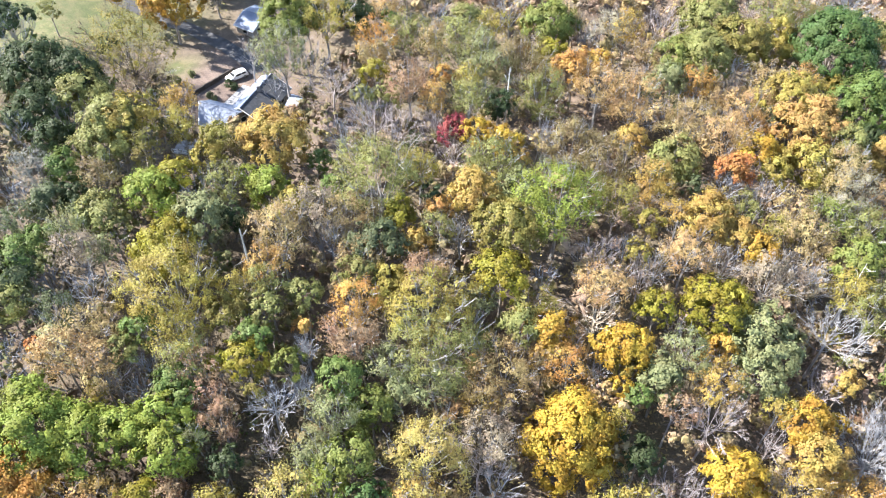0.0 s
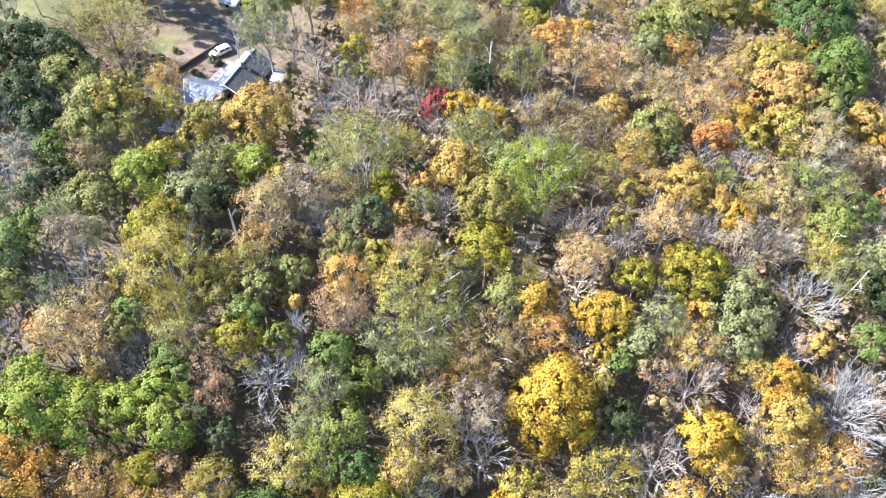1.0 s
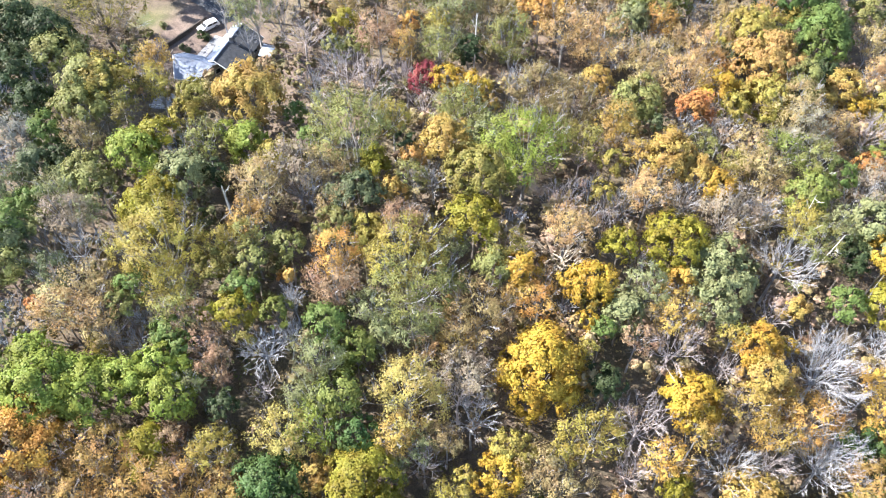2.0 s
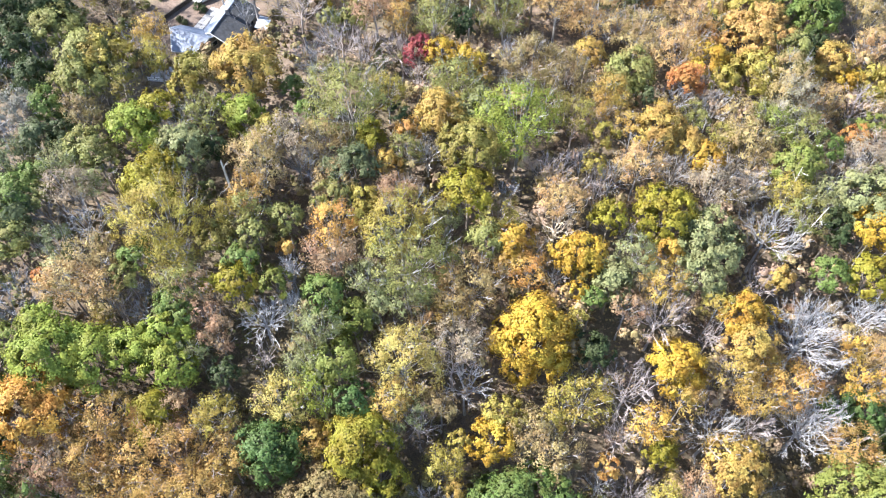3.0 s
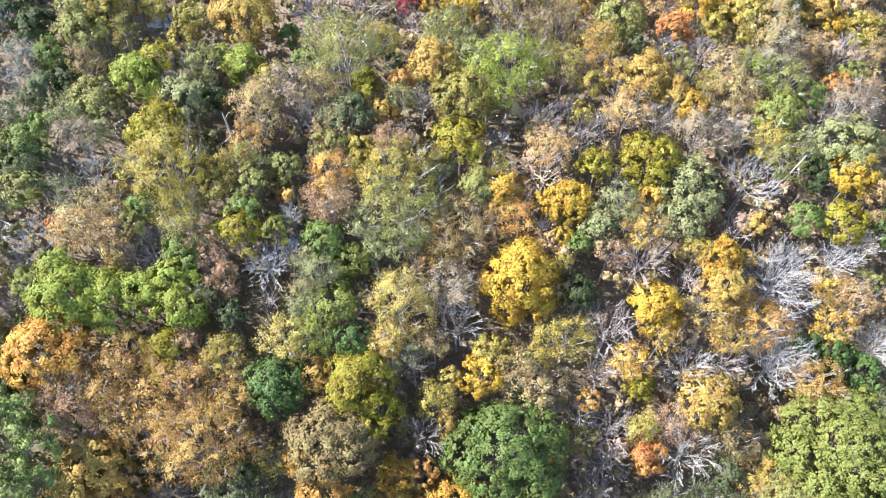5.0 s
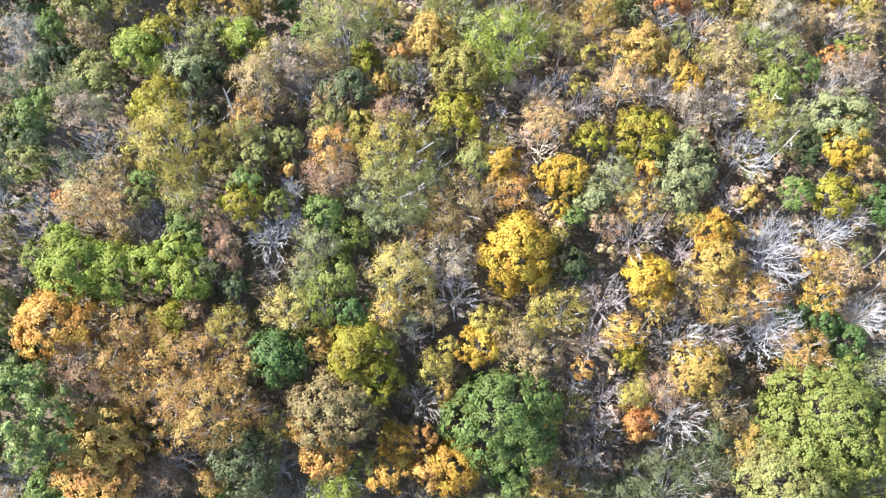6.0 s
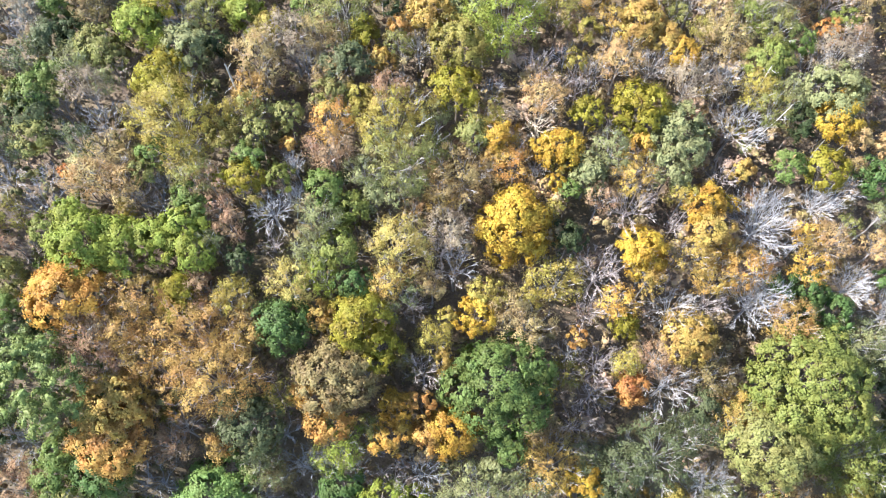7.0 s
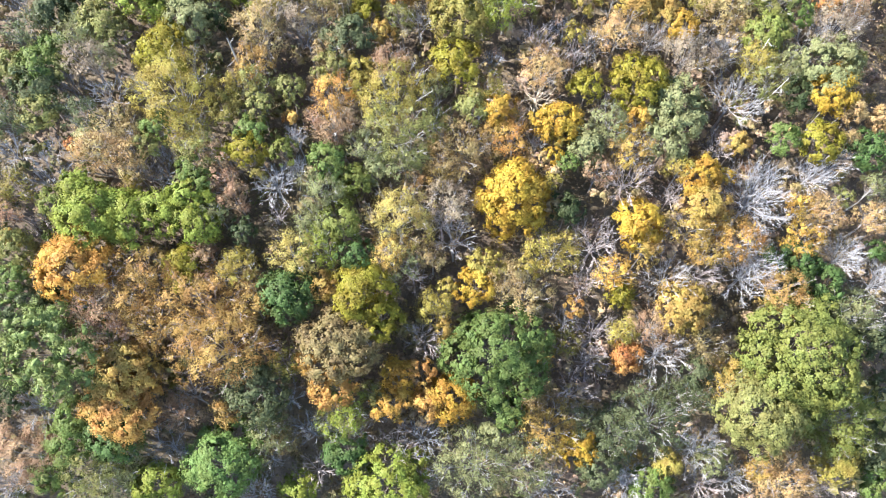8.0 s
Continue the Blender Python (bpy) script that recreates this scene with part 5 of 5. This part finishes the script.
yard_shrub(-43.0, 130.1, 1.1, "dark green", "clipped dark green shrub in the court")
yard_shrub(-41.9, 129.2, 0.9, "dark green", "clipped dark green shrub in the court")
yard_shrub(-46.2, 126.6, 0.8, "dusky green", "small dusky shrub by the low wall")
yard_shrub(-45.0, 125.9, 0.6, "dusky green", "small dusky shrub by the low wall")
yard_shrub(-51.5, 133.6, 0.9, "grey green", "small grey-green shrub on the grass")
yard_shrub(-54.0, 131.0, 1.2, "olive", "small olive shrub on the grass")
yard_shrub(-42.4, 109.6, 2.3, "yellow olive", "leafy yellow-olive shrub below the house")
yard_shrub(-39.0, 111.0, 2.2, "olive", "leafy olive shrub below the house")
yard_shrub(-35.6, 109.4, 2.4, "lime", "leafy lime shrub below the house")
yard_shrub(-32.0, 111.8, 2.2, "brown olive", "leafy brown-olive shrub below the house")
yard_shrub(-29.0, 115.0, 2.0, "grey green", "leafy grey-green shrub beside the house")
yard_shrub(-50.6, 114.0, 2.2, "olive", "leafy olive shrub beside the deck")
yard_shrub(-51.0, 119.5, 2.0, "dusky green", "dusky shrub beside the house")
yard_shrub(-29.6, 118.6, 1.7, "dark green", "dark green shrub beside the house")


# dead and fallen trunks
dead_trunk((62.4, 76.4, 4.8), (62.2, 76.6, 22.6), 0.10, "pale leaning dead trunk among thin trees")
dead_trunk((62.9, 70.8, 3.8), (64.6, 69.3, 21.7), 0.11, "pale leaning dead trunk among thin trees")
dead_trunk((71.4, 64.6, 3.3), (71.1, 65.0, 17.0), 0.16, "pale dead trunk in a dark gap")
dead_trunk((73.2, 64.9, 3.6), (74.1, 63.9, 17.1), 0.13, "pale dead trunk in a dark gap")
dead_trunk((74.4, 56.1, 0.4), (74.7, 55.7, 12.4), 0.12, "white dead trunk beside bare trees")
dead_trunk((-27.8, 75.1, 12.4), (-28.1, 75.0, 30.5), 0.30, "grey dead snag without branches")
dead_trunk((-20.2, 56.3, 7.0), (-17.6, 57.2, 19.0), 0.16, "white dead snag with broken limbs")
dead_trunk((11.2, 114.6, 11.9), (11.3, 114.6, 29.5), 0.22, "tall pale trunk of a thin-crowned tree")
dead_trunk((-11.4, 90.6, 10.2), (-11.5, 90.6, 23.9), 0.15, "tall pale trunk of a thin-crowned tree")
dead_trunk((-10.6, 90.6, 10.2), (-10.4, 90.7, 23.9), 0.15, "tall pale trunk of a thin-crowned tree")
dead_trunk((7.5, 125.1, 12.1), (8.0, 125.1, 26.5), 0.18, "tall pale trunk of a thin-crowned tree")
dead_trunk((-47.0, 33.2, -3.1), (-43.5, 37.6, 6.3), 0.20, "white bare limb over rust leaves")
dead_trunk((-57.5, 61.6, 11.2), (-52.1, 61.0, 10.2), 0.20, "fallen dark trunk on the forest floor")
dead_trunk((-58.8, 59.8, 11.1), (-50.4, 58.7, 9.4), 0.20, "fallen dark trunk on the forest floor")
dead_trunk((-71.4, 69.3, 13.1), (-65.3, 66.0, 12.6), 0.20, "fallen dark trunk on the forest floor")
dead_trunk((-39.4, 74.6, 13.1), (-38.4, 80.1, 14.0), 0.20, "fallen dark trunk on the forest floor")


# ---- younger growth between the crowns, and the woods that go on out of view ----
def in_yard(x, y):
    """Open ground: the lawn, the court and the house."""
    court = abs(x + 42 + 0.3 * (y - 130)) < 12 and 113 < y < 142 and x < -28.5
    deck = abs(x + 46.6) < 3.2 and 108 < y < 114
    lawn = math.hypot((x + 84) / 16, (y - 153) / 14) < 1 or math.hypot((x + 52) / 9, (y - 137) / 9) < 1
    drive = abs(y - 150 + 0.45 * (x + 56)) < 6 and x < -36
    building = -48 < x < -35 and 143 < y < 160
    return court or deck or lawn or drive or building


def undergrowth():
    west = ("olive", "brown olive", "dusky green", "olive", "russet pink", "green", "brown", "dark green", "light green")
    east = ("tan", "yellow olive", "pinkish grey", "peach", "olive", "gold", "russet pink", "grey green", "pinkish grey", "ochre")
    ways = random.Random(11)
    made = 0
    for _ in range(9000):
        x, y = ways.uniform(-112, 124), ways.uniform(-10, 200)
        if abs(x) > 72 + 0.30 * y or in_yard(x, y):
            continue
        r = ways.uniform(1.5, 2.6) * (1.7 if y > 150 else 1.0)
        if any(math.hypot(x - a, y - b) < 0.62 * q + 0.42 * r for a, b, q in CROWNS):
            continue
        made += 1
        if made > 130:
            break
        top, kind, shade = ways.uniform(6, 11), ways.random(), ways.choice(east if x > ways.uniform(-25, 25) else west)
        if kind < 0.5:
            leafy_tree(x, y, r, r * 0.95, top, LEAVES[shade], f"young {shade} sapling between taller trees", 0.85, leaf=0.29, count=9, name="sapling")
        elif kind < 0.8:
            leafy_tree(x, y, r, r, top, LEAVES[shade], f"young thin {shade} sapling between taller trees", 0.72, leaf=0.2, count=8, spread=0.7, name="sapling")
        else:
            shade = ways.choice(("blue grey", "pinkish grey", "pinkish grey", "pale grey"))
            bare_tree(x, y, r, r * 1.1, top, BARKS[shade], f"young leafless {shade} sapling between taller trees", full=0.5, twiggy=3, name="bare_sapling")


undergrowth()
full(-56.0, 144.5, 8.2, 7.0, 17.5, "dark gold")
thin(-59.5, 128.0, 6.4, 3.6, 6.8, "pinkish grey")
bare(-57.0, 126.5, 4.5, 3.4, 6.8, "pinkish grey")
# four trees at and beyond the edge of view, added to shade the upper yard
full(-66.0, 153.0, 6.5, 6.0, 16.0, "dark gold")
full(-62.0, 166.0, 6.2, 6.0, 15.5, "dark gold")
full(-50.5, 163.0, 5.0, 5.5, 14.0, "olive")
thin(-72.0, 170.0, 6.0, 6.0, 16.0, "amber")


def brush():
    """Low brush and fallen boughs over the whole forest floor."""
    n = 130000
    x, y = rng.uniform(-125, 135, n), rng.uniform(-25, 215, n)
    clump = np.sin(x * 0.55 + 1.7 * np.sin(y * 0.21)) * np.sin(y * 0.61 + 1.3 * np.sin(x * 0.27)) + 0.5 * np.sin(x * 1.3 + y * 1.1)
    shut = np.array([not in_yard(a, b) for a, b in zip(x, y)])
    keep = (clump > -0.5) & shut
    x, y, clump = x[keep], y[keep], clump[keep]
    p = np.stack([x, y, land(x, y) + rng.uniform(0.1, 1.0, len(x)) * (1.0 + 3.4 * np.clip(clump + 0.5, 0, 1.6))], -1)
    co, tris = leaf_cards(p, np.tile([0, 0, 0.6], (len(p), 1)), 0.46)
    me = mesh_of("brush", co, tris, BRUSH)
    tagged(new("brush", me), "low brown and olive brush on the forest floor", "brush", kind="stuff")


brush()


def understorey():
    """The mass of young growth that fills the gaps under and between the crowns."""
    ways = random.Random(23)
    co, faces, n = [], [], 0
    leafy = [(a, b, q) for a, b, q in CROWNS if q > 2]
    step = 4.2
    for i in range(-32, 34):
        for j in range(-3, 54):
            x, y = (i + ways.uniform(0, 1)) * step, (j + ways.uniform(0, 1)) * step
            if abs(x) > 74 + 0.32 * y or in_yard(x, y) or (x < -28 and y > 128):
                continue
            r = ways.uniform(1.7, 2.9)
            if any(abs(x - a) < 7 and math.hypot(x - a, y - b) < 0.62 * q for a, b, q in leafy):
                continue
            middle, size = lobes_of(r, r * ways.uniform(0.9, 1.5), 6)
            c, f = foliage(middle, size, 140, 0.3, puff=2.1, solid=True)
            co.append(c + [x, y, float(land(x, y)) + ways.uniform(3.5, 9.5)])
            faces.append(f + n)
            n += len(c)
    me = mesh_of("understorey", np.concatenate(co), np.concatenate(faces), BRUSH)
    tagged(new("understorey", me), "dense young growth in olive, tan and russet under the trees", "undergrowth", kind="stuff")


understorey()


def outer_woods():
    """Plainer trees all round the part in view, as one mass."""
    ways = random.Random(5)
    co, faces, n = [], [], 0
    spots = []
    for _ in range(9000):
        x, y = ways.uniform(-230, 240), ways.uniform(-110, 330)
        if (abs(x) < 76 + 0.31 * y and -14 < y < 188) or (y < -30 and abs(x) < 25) or in_yard(x, y):
            continue
        r = ways.uniform(3.2, 6.0)
        if any(abs(x - a) < 0.7 * (r + q) and math.hypot(x - a, y - b) < 0.7 * (r + q) for a, b, q in spots):
            continue
        spots.append((x, y, r))
        middle, size = lobes_of(r, r, 8)
        c, f = foliage(middle, size, int(2 * r * r), 2.0, 0)
        co.append(c + [x, y, float(land(x, y)) + 13 - r * 0.5])
        faces.append(f + n)
        n += len(c)
    me = mesh_of("outer_woods", np.concatenate(co), np.concatenate(faces), LEAF)
    woods = tagged(new("outer_woods", me), "autumn woods that go on around the slope", "woods", kind="stuff")
    woods.color = (0.34, 0.29, 0.11, 1)


outer_woods()
